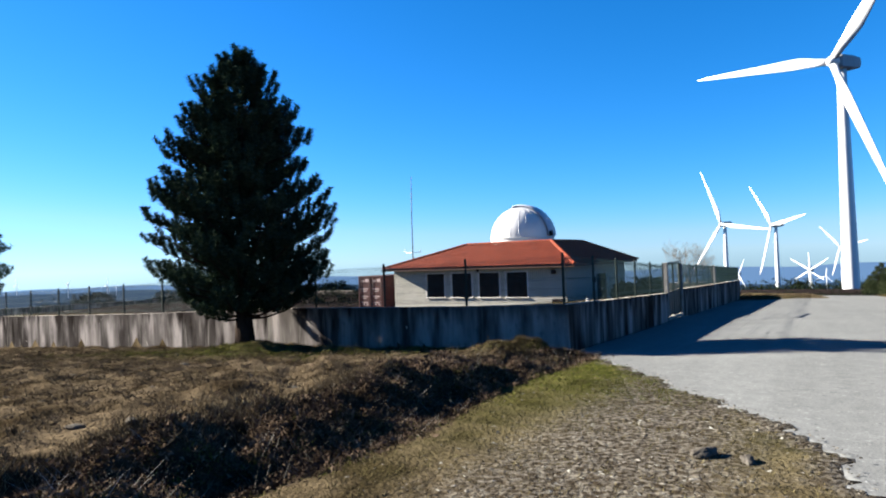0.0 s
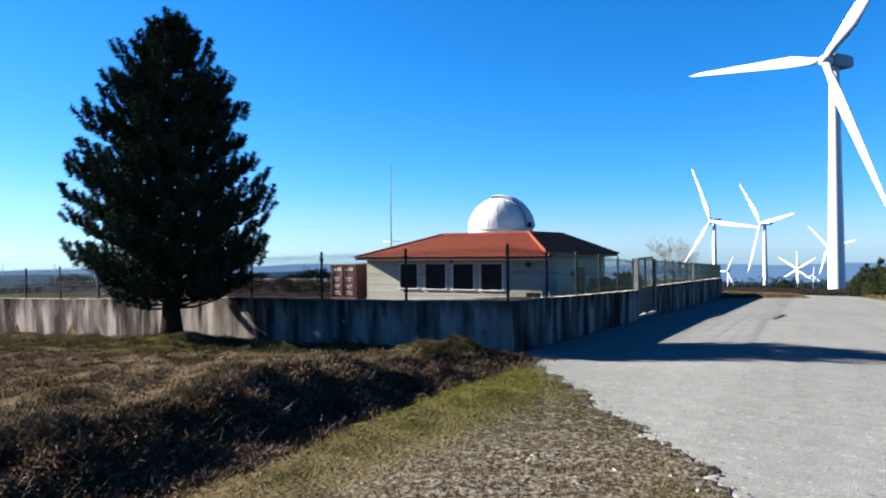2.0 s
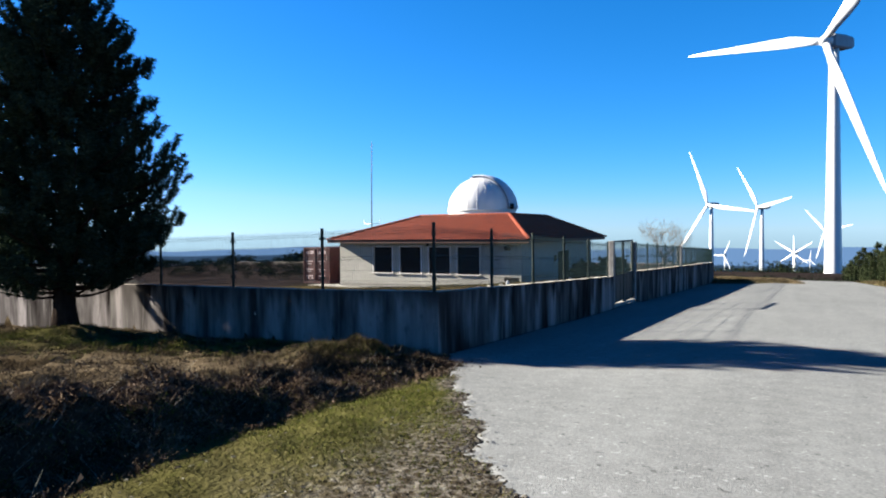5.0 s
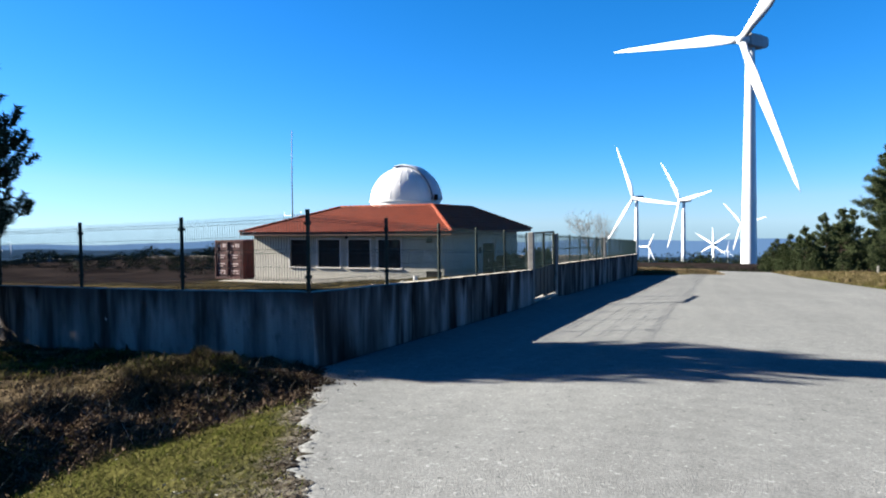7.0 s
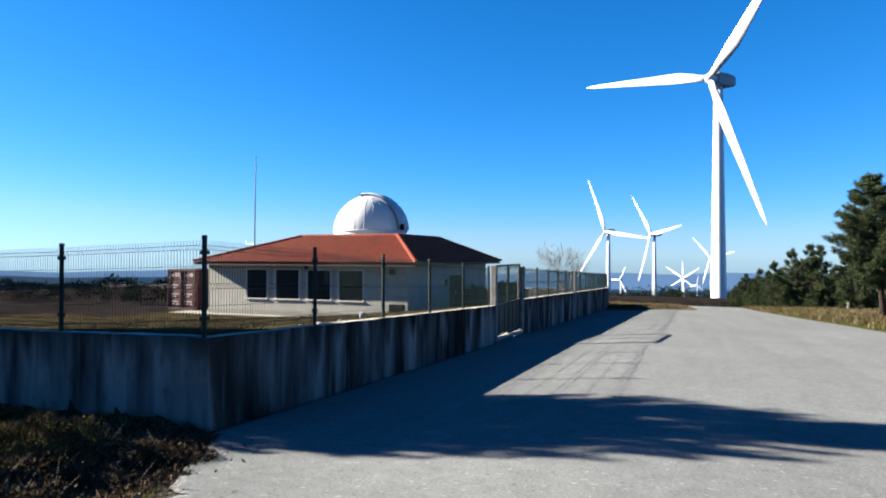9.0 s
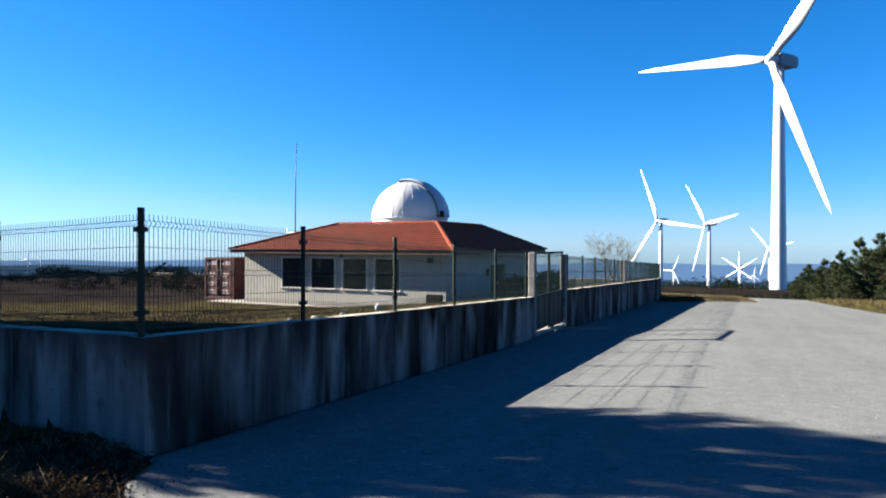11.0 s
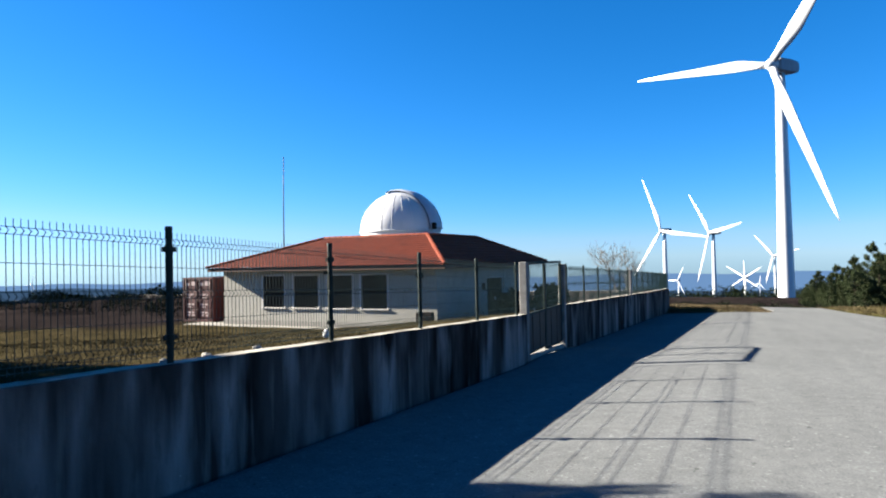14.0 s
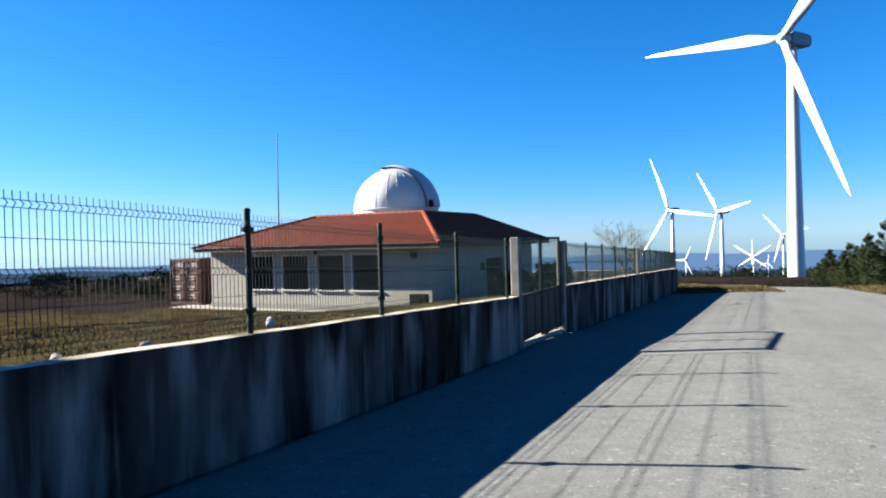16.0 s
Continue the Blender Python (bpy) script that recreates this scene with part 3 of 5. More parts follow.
def clamp_mesh():
    bm = bmesh.new()
    bmesh.ops.create_cone(bm, cap_ends=True, segments=12, radius1=0.042, radius2=0.042, depth=0.05)
    box(bm, -0.012, 0.012, -0.072, 0.072, -0.022, 0.022)
    return bm


def panel_mesh(length, rise):
    """A welded wire panel along +y, 5 cm between uprights, with folded stiffening bends."""
    v, f = [], []

    def bar(p, q, r):
        d = (q - p).normalized()
        s = d.orthogonal().normalized() * r
        t = d.cross(s).normalized() * r
        k = len(v)
        for c in (p, q):
            v.extend([c + s, c + t, c - s, c - t])
        for i in range(4):
            j = (i + 1) % 4
            f.append((k + i, k + j, k + 4 + j, k + 4 + i))

    folds = [(0.0, 0), (0.06, 0), (0.09, 0.035), (0.12, 0), (0.51, 0), (0.54, 0.035), (0.57, 0), (0.965, 0), (0.99, 0.035), (1.015, 0), (1.075, 0)]
    n = int((length - 0.08) / 0.052)
    for i in range(n + 1):
        y = 0.04 + (length - 0.08) * i / n
        for (z0, o0), (z1, o1) in zip(folds, folds[1:]):
            bar(Vector((o0, y, z0 + 0.05 + rise * y / length)), Vector((o1, y, z1 + 0.05 + rise * y / length)), 0.0032)
    for z, o in ((0.02, 0), (0.06, 0), (0.12, 0), (0.31, 0), (0.51, 0), (0.57, 0), (0.77, 0), (0.965, 0), (1.015, 0)):
        bar(Vector((o + 0.005, 0.02, z + 0.05)), Vector((o + 0.005, length - 0.02, z + 0.05 + rise)), 0.0036)
    return np.array([tuple(p) for p in v]), np.array(f)


_post = _clamp = None


def fence_run(label, spots, last=True):
    """Posts at the spots (x, y, z) and a wire panel between each two."""
    global _post, _clamp
    fence = thing("fence", (0, 0, 0), label, "fence")
    for i, p in enumerate(spots):
        q = spots[min(i + 1, len(spots) - 1)] if i + 1 < len(spots) else spots[i]
        o = spots[i - 1] if i + 1 >= len(spots) else p
        way = math.degrees(math.atan2((q[1] - o[1]), (q[0] - o[0]))) - 90
        at = pose(*p, 0, 0, way)
        if i + 1 == len(spots) and not last:
            continue
        if _post is None:
            post = part("post", post_mesh(), M_POST, fence)
            post.matrix_basis = at
            _post = post
        else:
            post = same_mesh(_post, fence, at)
        for z in (0.22, 0.98):
            if _clamp is None:
                _clamp = part("clamp", clamp_mesh(), M_POST, post)
                _clamp.matrix_basis = pose(0, 0, z)
            else:
                same_mesh(_clamp, post, pose(0, 0, z))
        if i + 1 < len(spots):
            length = math.hypot(q[0] - p[0], q[1] - p[1])
            v, f = panel_mesh(length, q[2] - p[2])
            panel = raw("wire_panel", v, f, M_WIRE, fence)
            panel.matrix_basis = at
    return fence


def spots_road(a, b, n, x=-0.09):
    return [(x, a + (b - a) * i / n, road_top(a + (b - a) * i / n)) for i in range(n + 1)]


fence_run("dark green welded mesh fence on the wall beside the road", spots_road(0.04, 12.54, 5))
fence_run("dark green welded mesh fence on the wall beyond the gate", spots_road(17.4, 29.8, 5))
fence_run("dark green welded mesh fence at the far end of the wall", spots_road(30.6, 49.8, 8, -0.12))
_f = [(-0.09 - 2.66 * i, front_y(-0.09 - 2.66 * i) + 0.10, float(front_top(-0.09 - 2.66 * i))) for i in range(23)]
fence_run("dark green welded mesh fence on the wall beside the field", _f[:0:-1] + [(-0.10, 0.07, 0.205)], last=False)


# ---- gate ----
def gate():
    g = thing("gate", (0, 0, 0), "double metal yard gate, solid dark sheet below and mesh above", "gate")
    gz = -1.46
    for y0, y1, lo0 in ((13.225, 14.99, -1.37), (15.0, 16.715, -1.45)):
        bm = bmesh.new()
        box(bm, -0.115, -0.085, y0 + 0.03, y1 - 0.03, lo0 + 0.09, -0.40)
        bevelled(bm, 0.004)
        leaf = part("gate_leaf", bm, M_GATE, g)
        for k in range(2):
            yk = y0 + 0.55 + (y1 - y0 - 1.1) * k
            bm = bmesh.new()
            box(bm, -0.084, -0.072, yk - 0.025, yk + 0.025, lo0 + 0.10, -0.41)
            part("rib", bm, M_GATE, leaf)
        for nm, b in (("rail", (y0, y1, 0.80, 0.86)), ("rail", (y0, y1, -0.42, -0.36)), ("rail", (y0, y1, lo0 + 0.04, lo0 + 0.10)), ("stile", (y0, y0 + 0.06, lo0 + 0.04, 0.86)), ("stile", (y1 - 0.06, y1, lo0 + 0.04, 0.86))):
            bm = bmesh.new()
            box(bm, -0.13, -0.07, *b)
            bevelled(bm, 0.006)
            part(nm, bm, M_POST, leaf)
        v, f = panel_mesh(y1 - y0, 0)
        v[:, 2] *= 1.08
        p = raw("wire_panel", v, f, M_WIRE, leaf)
        p.matrix_basis = pose(-0.10, y0, -0.38)
    for y0, top in ((13.02, 0.86), (16.72, 0.76)):
        bm = bmesh.new()
        box(bm, -0.17, 0.01, y0, y0 + 0.20, gz - 0.5, top)
        bevelled(bm, 0.015)
        tagged(part("gate_pillar", bm, M_PILLAR), "square pale concrete gate pillar beside the gate", "pillar", "gate pillars")
    bm = bmesh.new()
    box(bm, -0.25, 0.02, 30.02, 30.33, -3.2, 0.32)
    bevelled(bm, 0.015)
    tagged(part("wall_pillar", bm, M_PILLAR), "square pale concrete pillar in the boundary wall", "pillar")


gate()
bm = bmesh.new()
box(bm, -4.5, -0.02, 13.3, 16.65, -1.75, -1.40, Matrix.Identity(4))
for _v in bm.verts:
    _v.co.z += 0.028 * _v.co.x - 0.04 * (_v.co.y - 15)
tagged(part("gate_threshold", bm, M_SLAB), "pale concrete ramp behind the yard gate", "pavement", kind="structure")

# ---- observatory house ----
# local frame: origin at the front eave corner near the road, +x away from the road, +y to the back
HX, HY = -7.84, 26.35
HOUSE = Matrix.Translation((HX, HY, 0)) @ Matrix.Rotation(radians(-2.5), 4, "Z") @ Matrix.Diagonal((-1, 1, 1, 1))
W, L, EAVE, TOP, BASE, OVER = 14.8, 15.5, 0.72, 2.34, -2.42, 0.85
PU0, PU1, PV0, PV1 = 3.3, 10.2, 4.75, 11.5


def hw(u, v, z):
    """House frame to world."""
    return HOUSE @ Vector((u, v, z))


def hbox(bm, u0, u1, v0, v1, z0, z1):
    vs = box(bm, u0, u1, v0, v1, z0, z1, HOUSE)
    return vs


def hpart(name, boxes, mat, parent, label="", bev=0.0):
    bm = bmesh.new()
    for b in boxes:
        hbox(bm, *b)
    if len(boxes) > 3:
        # one solid: weld the blocks and drop the faces between them
        bmesh.ops.remove_doubles(bm, verts=bm.verts[:], dist=0.0005)
        bm.verts.index_update()
        seen = {}
        for f in bm.faces:
            seen.setdefault(frozenset(v.index for v in f.verts), []).append(f)
        bmesh.ops.delete(bm, geom=[f for fs in seen.values() if len(fs) > 1 for f in fs], context="FACES")
    bmesh.ops.recalc_face_normals(bm, faces=bm.faces[:])
    if bev:
        bevelled(bm, bev)
    return part(name, bm, mat, parent, label)


def house():
    h = thing("house", (0, 0, 0), "white single-storey observatory house with a hipped terracotta roof", "house")
    T, o = 0.3, OVER
    wins = [(3.62, 5.14), (5.7, 7.24), (7.84, 9.44), (10.08, 11.53)]
    z0, z1 = -1.42, 0.27
    top = EAVE - 0.16
    walls = []
    edges = [o] + [e for w in wins for e in w] + [W - 0.4]
    for i in range(len(edges) - 1):
        for lo, hi in ((BASE, z0), (z0, z1), (z1, top)):
            if i % 2 == 0 or lo != z0:
                walls.append((edges[i], edges[i + 1], o, o + T, lo, hi))
    hpart("wall", walls, M_PLASTER, h)
    dv = (7.2, 9.8)
    hpart("wall", [(o, o + T, a, b, lo, hi) for a, b, lo, hi in ((o + T, dv[0], BASE, -0.05), (o + T, dv[0], -0.05, top), (dv[1], L - o, BASE, -0.05), (dv[1], L - o, -0.05, top), (dv[0], dv[1], -0.05, top))], M_PLASTER, h)
    hpart("wall", [(W - 0.4 - T, W - 0.4, o + T, L - o, BASE, top)], M_PLASTER, h)
    hpart("wall", [(o + T, W - 0.4 - T, L - o - T, L - o, BASE, top)], M_PLASTER, h)
    hpart("plinth", [(o - 0.03, W - 0.37, o - 0.03, o - 0.002, BASE - 0.2, BASE + 0.28)], M_SLAB, h, "pale bare plinth")
    for a, b in wins:
        w = hpart("window", [(a, a + 0.06, o + 0.10, o + 0.18, z0, z1), (b - 0.06, b, o + 0.10, o + 0.18, z0, z1), (a + 0.06, b - 0.06, o + 0.10, o + 0.18, z1 - 0.08, z1)], M_SHUTTER, h, "dark window frame")
        n = 22
        for k in range(n):
            zz = z0 + (z1 - 0.08 - z0) * k / n
            hpart("shutter_slat", [(a + 0.06, b - 0.06, o + 0.12, o + 0.145 + 0.006 * (k % 2), zz + 0.004, zz + (z1 - 0.08 - z0) / n)], M_SHUTTER, w)
        hpart("window_sill", [(a - 0.12, b + 0.12, o - 0.09, o + 0.12, z0 - 0.07, z0)], M_FRAME, w, "pale stone sill", 0.008)
        hpart("surround", [(a - 0.10, a - 0.002, o - 0.025, o - 0.001, z0, z1), (b + 0.002, b + 0.10, o - 0.025, o - 0.001, z0, z1), (a - 0.10, b + 0.10, o - 0.025, o - 0.001, z1 + 0.002, z1 + 0.10)], M_FRAME, w)
    d = hpart("door", [(o + 0.10, o + 0.16, dv[0] + 0.08, dv[1] - 0.08, BASE + 0.1, -0.13)], M_DOOR, h, "dark green metal entrance door")
    hpart("door_frame", [(o + 0.04, o + 0.20, dv[0], dv[0] + 0.08, BASE, -0.05), (o + 0.04, o + 0.20, dv[1] - 0.08, dv[1], BASE, -0.05), (o + 0.04, o + 0.20, dv[0] + 0.08, dv[1] - 0.08, -0.13, -0.05)], M_FRAME, d)
    hpart("door_panel", [(o + 0.085, o + 0.10, dv[0] + 0.2, (dv[0] + dv[1]) / 2 - 0.05, -2.1, -0.3), (o + 0.085, o + 0.10, (dv[0] + dv[1]) / 2 + 0.05, dv[1] - 0.2, -2.1, -0.3)], M_DOOR, d)
    hpart("door_handle", [(o + 0.03, o + 0.085, (dv[0] + dv[1]) / 2 - 0.03, (dv[0] + dv[1]) / 2 + 0.03, -1.4, -1.2)], M_STEEL, d)
    hpart("meter_box", [(o - 0.08, o - 0.001, 6.4, 6.75, -0.75, -0.35)], M_SHUTTER, h, "small dark box on the wall", 0.01)
    hpart("wall_lamp", [(1.55, 1.85, o - 0.25, o - 0.001, 0.10, 0.38)], M_SHUTTER, h, "dark floodlight under the eave", 0.04)
    hpart("alarm_box", [(7.2, 7.4, o - 0.1, o - 0.001, 0.34, 0.52)], M_SHUTTER, h, "small dark siren over the windows", 0.02)
    # soffit and fascia
    hpart("soffit", [(0.06, W - 0.06, 0.06, L - 0.06, EAVE - 0.16, EAVE - 0.10)], M_SOFFIT, h)
    t = 0.06
    hpart("fascia", [(0, W, 0, t, EAVE - 0.16, EAVE + 0.035), (0, W, L - t, L, EAVE - 0.16, EAVE + 0.035), (0, t, t, L - t, EAVE - 0.16, EAVE + 0.035), (W - t, W, t, L - t, EAVE - 0.16, EAVE + 0.035)], M_FASCIA, h)
    hpart("roof_deck", [(PU0, PU1, PV0, PV1, TOP - 0.12, TOP)], M_SLAB, h, "flat deck round the dome")
    # slopes of barrel tiles
    roof = new("roof")
    roof.parent = h
    tagged(roof, "orange terracotta barrel-tile hipped roof")
    pitch = 0.24

    def slope(c0, c1, p0, p1):
        """A tiled slope over eave corners c0, c1 and top corners p0, p1 (u, v)."""
        c0, c1, p0, p1 = Vector((*c0, EAVE)), Vector((*c1, EAVE)), Vector((*p0, TOP)), Vector((*p1, TOP))
        along = (c1 - c0).normalized()
        mid = (p0 + p1) / 2 - c0
        upv = mid - along * mid.dot(along)
        height = upv.length
        upv = upv / height
        nrm = along.cross(upv)
        if nrm.z < 0:
            nrm = -nrm
        wide = (c1 - c0).length
        l0, l1 = (p0 - c0).dot(along), (p1 - c0).dot(along)
        per = 6
        ns = int(wide / pitch * per)
        courses = int(height / 0.36)
        S = np.linspace(0, wide, ns + 1)
        lev = []
        for k in range(courses):
            lev += [(height * k / courses, 0.03), (height * (k + 1) / courses - 0.01, 0.0)]
        prof = 0.045 * np.abs(np.sin(np.pi * S / pitch)) ** 0.7
        V = []
        for tt, lift in lev:
            for s, q in zip(S, prof):
                V.append(c0 + along * s + upv * tt + nrm * (q + lift))
        F = []
        for j in range(len(lev) - 1):
            for i in range(ns):
                s, tt = (S[i] + S[i + 1]) / 2, (lev[j][0] + lev[j + 1][0]) / 2
                k = tt / height
                if l0 * k - 0.05 < s < wide + (l1 - wide) * k + 0.05:
                    a = j * (ns + 1) + i
                    F.append((a, a + 1, a + ns + 2, a + ns + 1))
        V = np.array([tuple(HOUSE @ v) for v in V])
        raw("tile_slope", V, np.array(F), M_TILE, roof)

    E0, E1, E2, E3 = (-0.05, -0.05), (W + 0.05, -0.05), (W + 0.05, L + 0.05), (-0.05, L + 0.05)
    P0, P1, P2, P3 = (PU0, PV0), (PU1, PV0), (PU1, PV1), (PU0, PV1)
    slope(E0, E1, P0, P1), slope(E1, E2, P1, P2), slope(E2, E3, P2, P3), slope(E3, E0, P3, P0)
    # hip and top caps, tile by tile
    bm = bmesh.new()
    n = 8
    ring = []
    for x, r in ((0, 0.13), (0.44, 0.105)):
        ring.append([bm.verts.new((x, r * math.cos(math.pi * i / n), r * math.sin(math.pi * i / n))) for i in range(n + 1)])
    for i in range(n):
        bm.faces.new((ring[0][i], ring[0][i + 1], ring[1][i + 1], ring[1][i]))
    bm.faces.new(ring[0])
    cap = None
    for a, b in ((E0, P0), (E1, P1), (E2, P2), (E3, P3), (P0, P1), (P1, P2), (P2, P3), (P3, P0)):
        za, zb = (EAVE if a in (E0, E1, E2, E3) else TOP), TOP
        a3, b3 = hw(*a, za + 0.03), hw(*b, zb + 0.03)
        d = b3 - a3
        n_caps = int(d.length / 0.40)
        q = d.to_track_quat("X", "Z").to_matrix().to_4x4()
        for i in range(n_caps):
            m = Matrix.Translation(a3 + d * i / n_caps) @ q
            if cap is None:
                cap = part("ridge_tile", bm, M_TILE, roof)
                cap.matrix_basis = m
            else:
                same_mesh(cap, roof, m)
    # slab round the house
    bm = bmesh.new()
    hbox(bm, o - 1.3, W + 1.9, o - 0.9, L + 0.5, BASE - 0.25, BASE + 0.02)
    bmesh.ops.recalc_face_normals(bm, faces=bm.faces[:])
    tagged(part("paved_apron", bm, M_SLAB), "pale concrete apron round the white house", "pavement", kind="structure")


house()


def dome():
    c = hw(7.38, 8.9, TOP + 0.06)
    d = thing("observatory_dome", tuple(c), "white ribbed observatory dome with a closed shutter", "dome")
    R = 2.53
    bm = bmesh.new()
    bmesh.ops.create_cone(bm, cap_ends=True, segments=48, radius1=R * 0.985, radius2=R * 0.985, depth=0.5, matrix=pose(0, 0, 0.15))
    part("drum", bm, M_DOME, d)
    bm = bmesh.new()
    rings = []
    for k in range(15):
        a = math.pi / 2 * k / 15
        rings.append([bm.verts.new((R * math.cos(a) * math.cos(t), R * math.cos(a) * math.sin(t), 0.38 + R * math.sin(a))) for t in [2 * math.pi * i / 60 for i in range(60)]])
    for r, s in zip(rings, rings[1:]):
        for i in range(60):
            bm.faces.new((r[i], r[(i + 1) % 60], s[(i + 1) % 60], s[i])).smooth = True
    pole = bm.verts.new((0, 0, 0.38 + R))
    for i in range(60):
        bm.faces.new((rings[-1][i], rings[-1][(i + 1) % 60], pole)).smooth = True
    part("shell", bm, M_DOME, d)
    bm = bmesh.new()
    bmesh.ops.create_cone(bm, cap_ends=True, segments=60, radius1=R + 0.05, radius2=R + 0.05, depth=0.10, matrix=pose(0, 0, 0.40))
    bevelled(bm, 0.02)
    part("rim", bm, M_DOME, d)
    rib = None
    for i in range(24):
        if rib is None:
            bm = bmesh.new()
            tube(bm, [((R + 0.004) * math.cos(a), 0, 0.38 + (R + 0.004) * math.sin(a)) for a in [math.pi / 2 * 0.78 * k / 12 for k in range(13)]], [0.010] * 13, 5)
            rib = part("rib", bm, M_DOME, d)
        else:
            same_mesh(rib, d, pose(0, 0, 0, 0, 0, 15 * i))
    # the shutter, a curved band over the crown
    turn = pose(0, 0, 0, 0, 0, -2)
    bm = bmesh.new()
    rows = []
    for k in range(25):
        a = math.radians(2 + 100 * k / 24)
        row = []
        for w, r in ((-0.82, R * 0.98), (-0.82, R + 0.13), (-0.4, R + 0.16), (0.4, R + 0.16), (0.82, R + 0.13), (0.82, R * 0.98)):
            rr = math.sqrt(max(r * r - w * w, 0.1))
            row.append(bm.verts.new((rr * math.cos(a), w, 0.40 + rr * math.sin(a))))
        rows.append(row)
    for r, s in zip(rows, rows[1:]):
        for i in range(5):
            bm.faces.new((r[i], r[i + 1], s[i + 1], s[i])).smooth = True
    bm.faces.new(rows[0]), bm.faces.new(rows[-1][::-1])
    bmesh.ops.recalc_face_normals(bm, faces=bm.faces[:])
    sh = part("shutter", bm, M_SHUT2, d, "pale grey shutter band with blue shade in its colour")
    sh.matrix_basis = turn
    for w in (-0.84, 0.84):
        bm = bmesh.new()
        rr = math.sqrt((R + 0.13) ** 2 - w * w)
        tube(bm, [(rr * math.cos(a), w, 0.40 + rr * math.sin(a)) for a in [radians(2 + 100 * k / 24) for k in range(25)]], [0.028] * 25, 6)
        seam = part("seam", bm, M_SHUTTER, d, "dark rubber seam")
        seam.matrix_basis = turn
    bm = bmesh.new()
    box(bm, R + 0.05, R + 0.25, -0.75, -0.45, 0.45, 0.85)
    bevelled(bm, 0.03)
    mo = part("shutter_motor", bm, M_SHUTTER, d, "dark motor box")
    mo.matrix_basis = turn


dome()


def container():
    x0, y0, z0 = -26.05, 28.6, -2.40
    c = thing("shipping_container", pose(x0, y0, z0, 0, 0, -2.5), "rust-red steel shipping container with marked double doors", "container")
    w, h, l = 2.44, 2.62, 6.06
    bm = bmesh.new()
    for s, x in ((0, 0.02), (1, w - 0.02)):
        pts = []
        k = 0
        y = 0.12
        while y < l - 0.12:
            for dy, off in ((0, 0.0), (0.07, 0.0), (0.10, 0.036), (0.21, 0.036)):
                pts.append((x + (off if s == 0 else -off), y + dy))
            y += 0.24
        lo = [bm.verts.new((px, py, 0.14)) for px, py in pts]
        hi = [bm.verts.new((px, py, h - 0.1)) for px, py in pts]
        for i in range(len(pts) - 1):
            bm.faces.new((lo[i], lo[i + 1], hi[i + 1], hi[i]))
    box(bm, 0.02, w - 0.02, 0.12, l - 0.1, h - 0.07, h - 0.03)
    box(bm, 0.02, w - 0.02, 0.12, l - 0.1, 0.1, 0.14)
    box(bm, 0.02, w - 0.02, l - 0.1, l - 0.04, 0.1, h - 0.05)
    part("body", bm, M_CONT, c)
    for b in ((0, 0.10, 0, 0.12, 0, h), (w - 0.10, w, 0, 0.12, 0, h), (0, 0.10, l - 0.12, l, 0, h), (w - 0.10, w, l - 0.12, l, 0, h)):
        bm = bmesh.new()
        box(bm, *b)
        bevelled(bm, 0.012)
        part("corner_post", bm, M_CONT, c)
    for b in ((0.1, w - 0.1, 0, 0.12, 0, 0.16), (0.1, w - 0.1, 0, 0.12, h - 0.13, h), (0, 0.1, 0.12, l - 0.12, 0, 0.14), (w - 0.1, w, 0.12, l - 0.12, 0, 0.14), (0, 0.1, 0.12, l - 0.12, h - 0.1, h), (w - 0.1, w, 0.12, l - 0.12, h - 0.1, h)):
        bm = bmesh.new()
        box(bm, *b)
        bevelled(bm, 0.008)
        part("rail", bm, M_CONT, c)
    for k, (a, b) in enumerate(((0.11, w / 2 - 0.01), (w / 2 + 0.01, w - 0.11))):
        bm = bmesh.new()
        box(bm, a, b, 0.05, 0.09, 0.17, h - 0.14)
        door = part("door", bm, M_CONT, c)
        for j in range(4):
            bm = bmesh.new()
            zz = 0.25 + 0.57 * j
            box(bm, a + 0.08, b - 0.08, 0.025, 0.049, zz, zz + 0.46)
            bevelled(bm, 0.01)
            part("door_panel", bm, M_CONT, door)
        for j, (dx, zz, ww, hh) in enumerate(((0.16, 2.15, 0.22, 0.16), (0.50, 2.15, 0.34, 0.24), (0.14, 1.56, 0.60, 0.10), (0.24, 1.40, 0.40, 0.08), (0.14, 0.98, 0.62, 0.10), (0.22, 0.84, 0.36, 0.07), (0.14, 0.50, 0.60, 0.10), (0.20, 0.34, 0.20, 0.10), (0.56, 0.34, 0.22, 0.10))):
            bm = bmesh.new()
            box(bm, a + dx + 0.03, a + dx + ww + 0.03, 0.019, 0.0245, zz, zz + hh)
            part("marking", bm, M_MARK, door)
        for x in (a + 0.14, b - 0.14):
            bm = bmesh.new()
            tube(bm, [(x, 0.0, 0.12), (x, 0.0, h - 0.1)], [0.018, 0.018], 6)
            part("lock_rod", bm, M_CONT, door)


container()


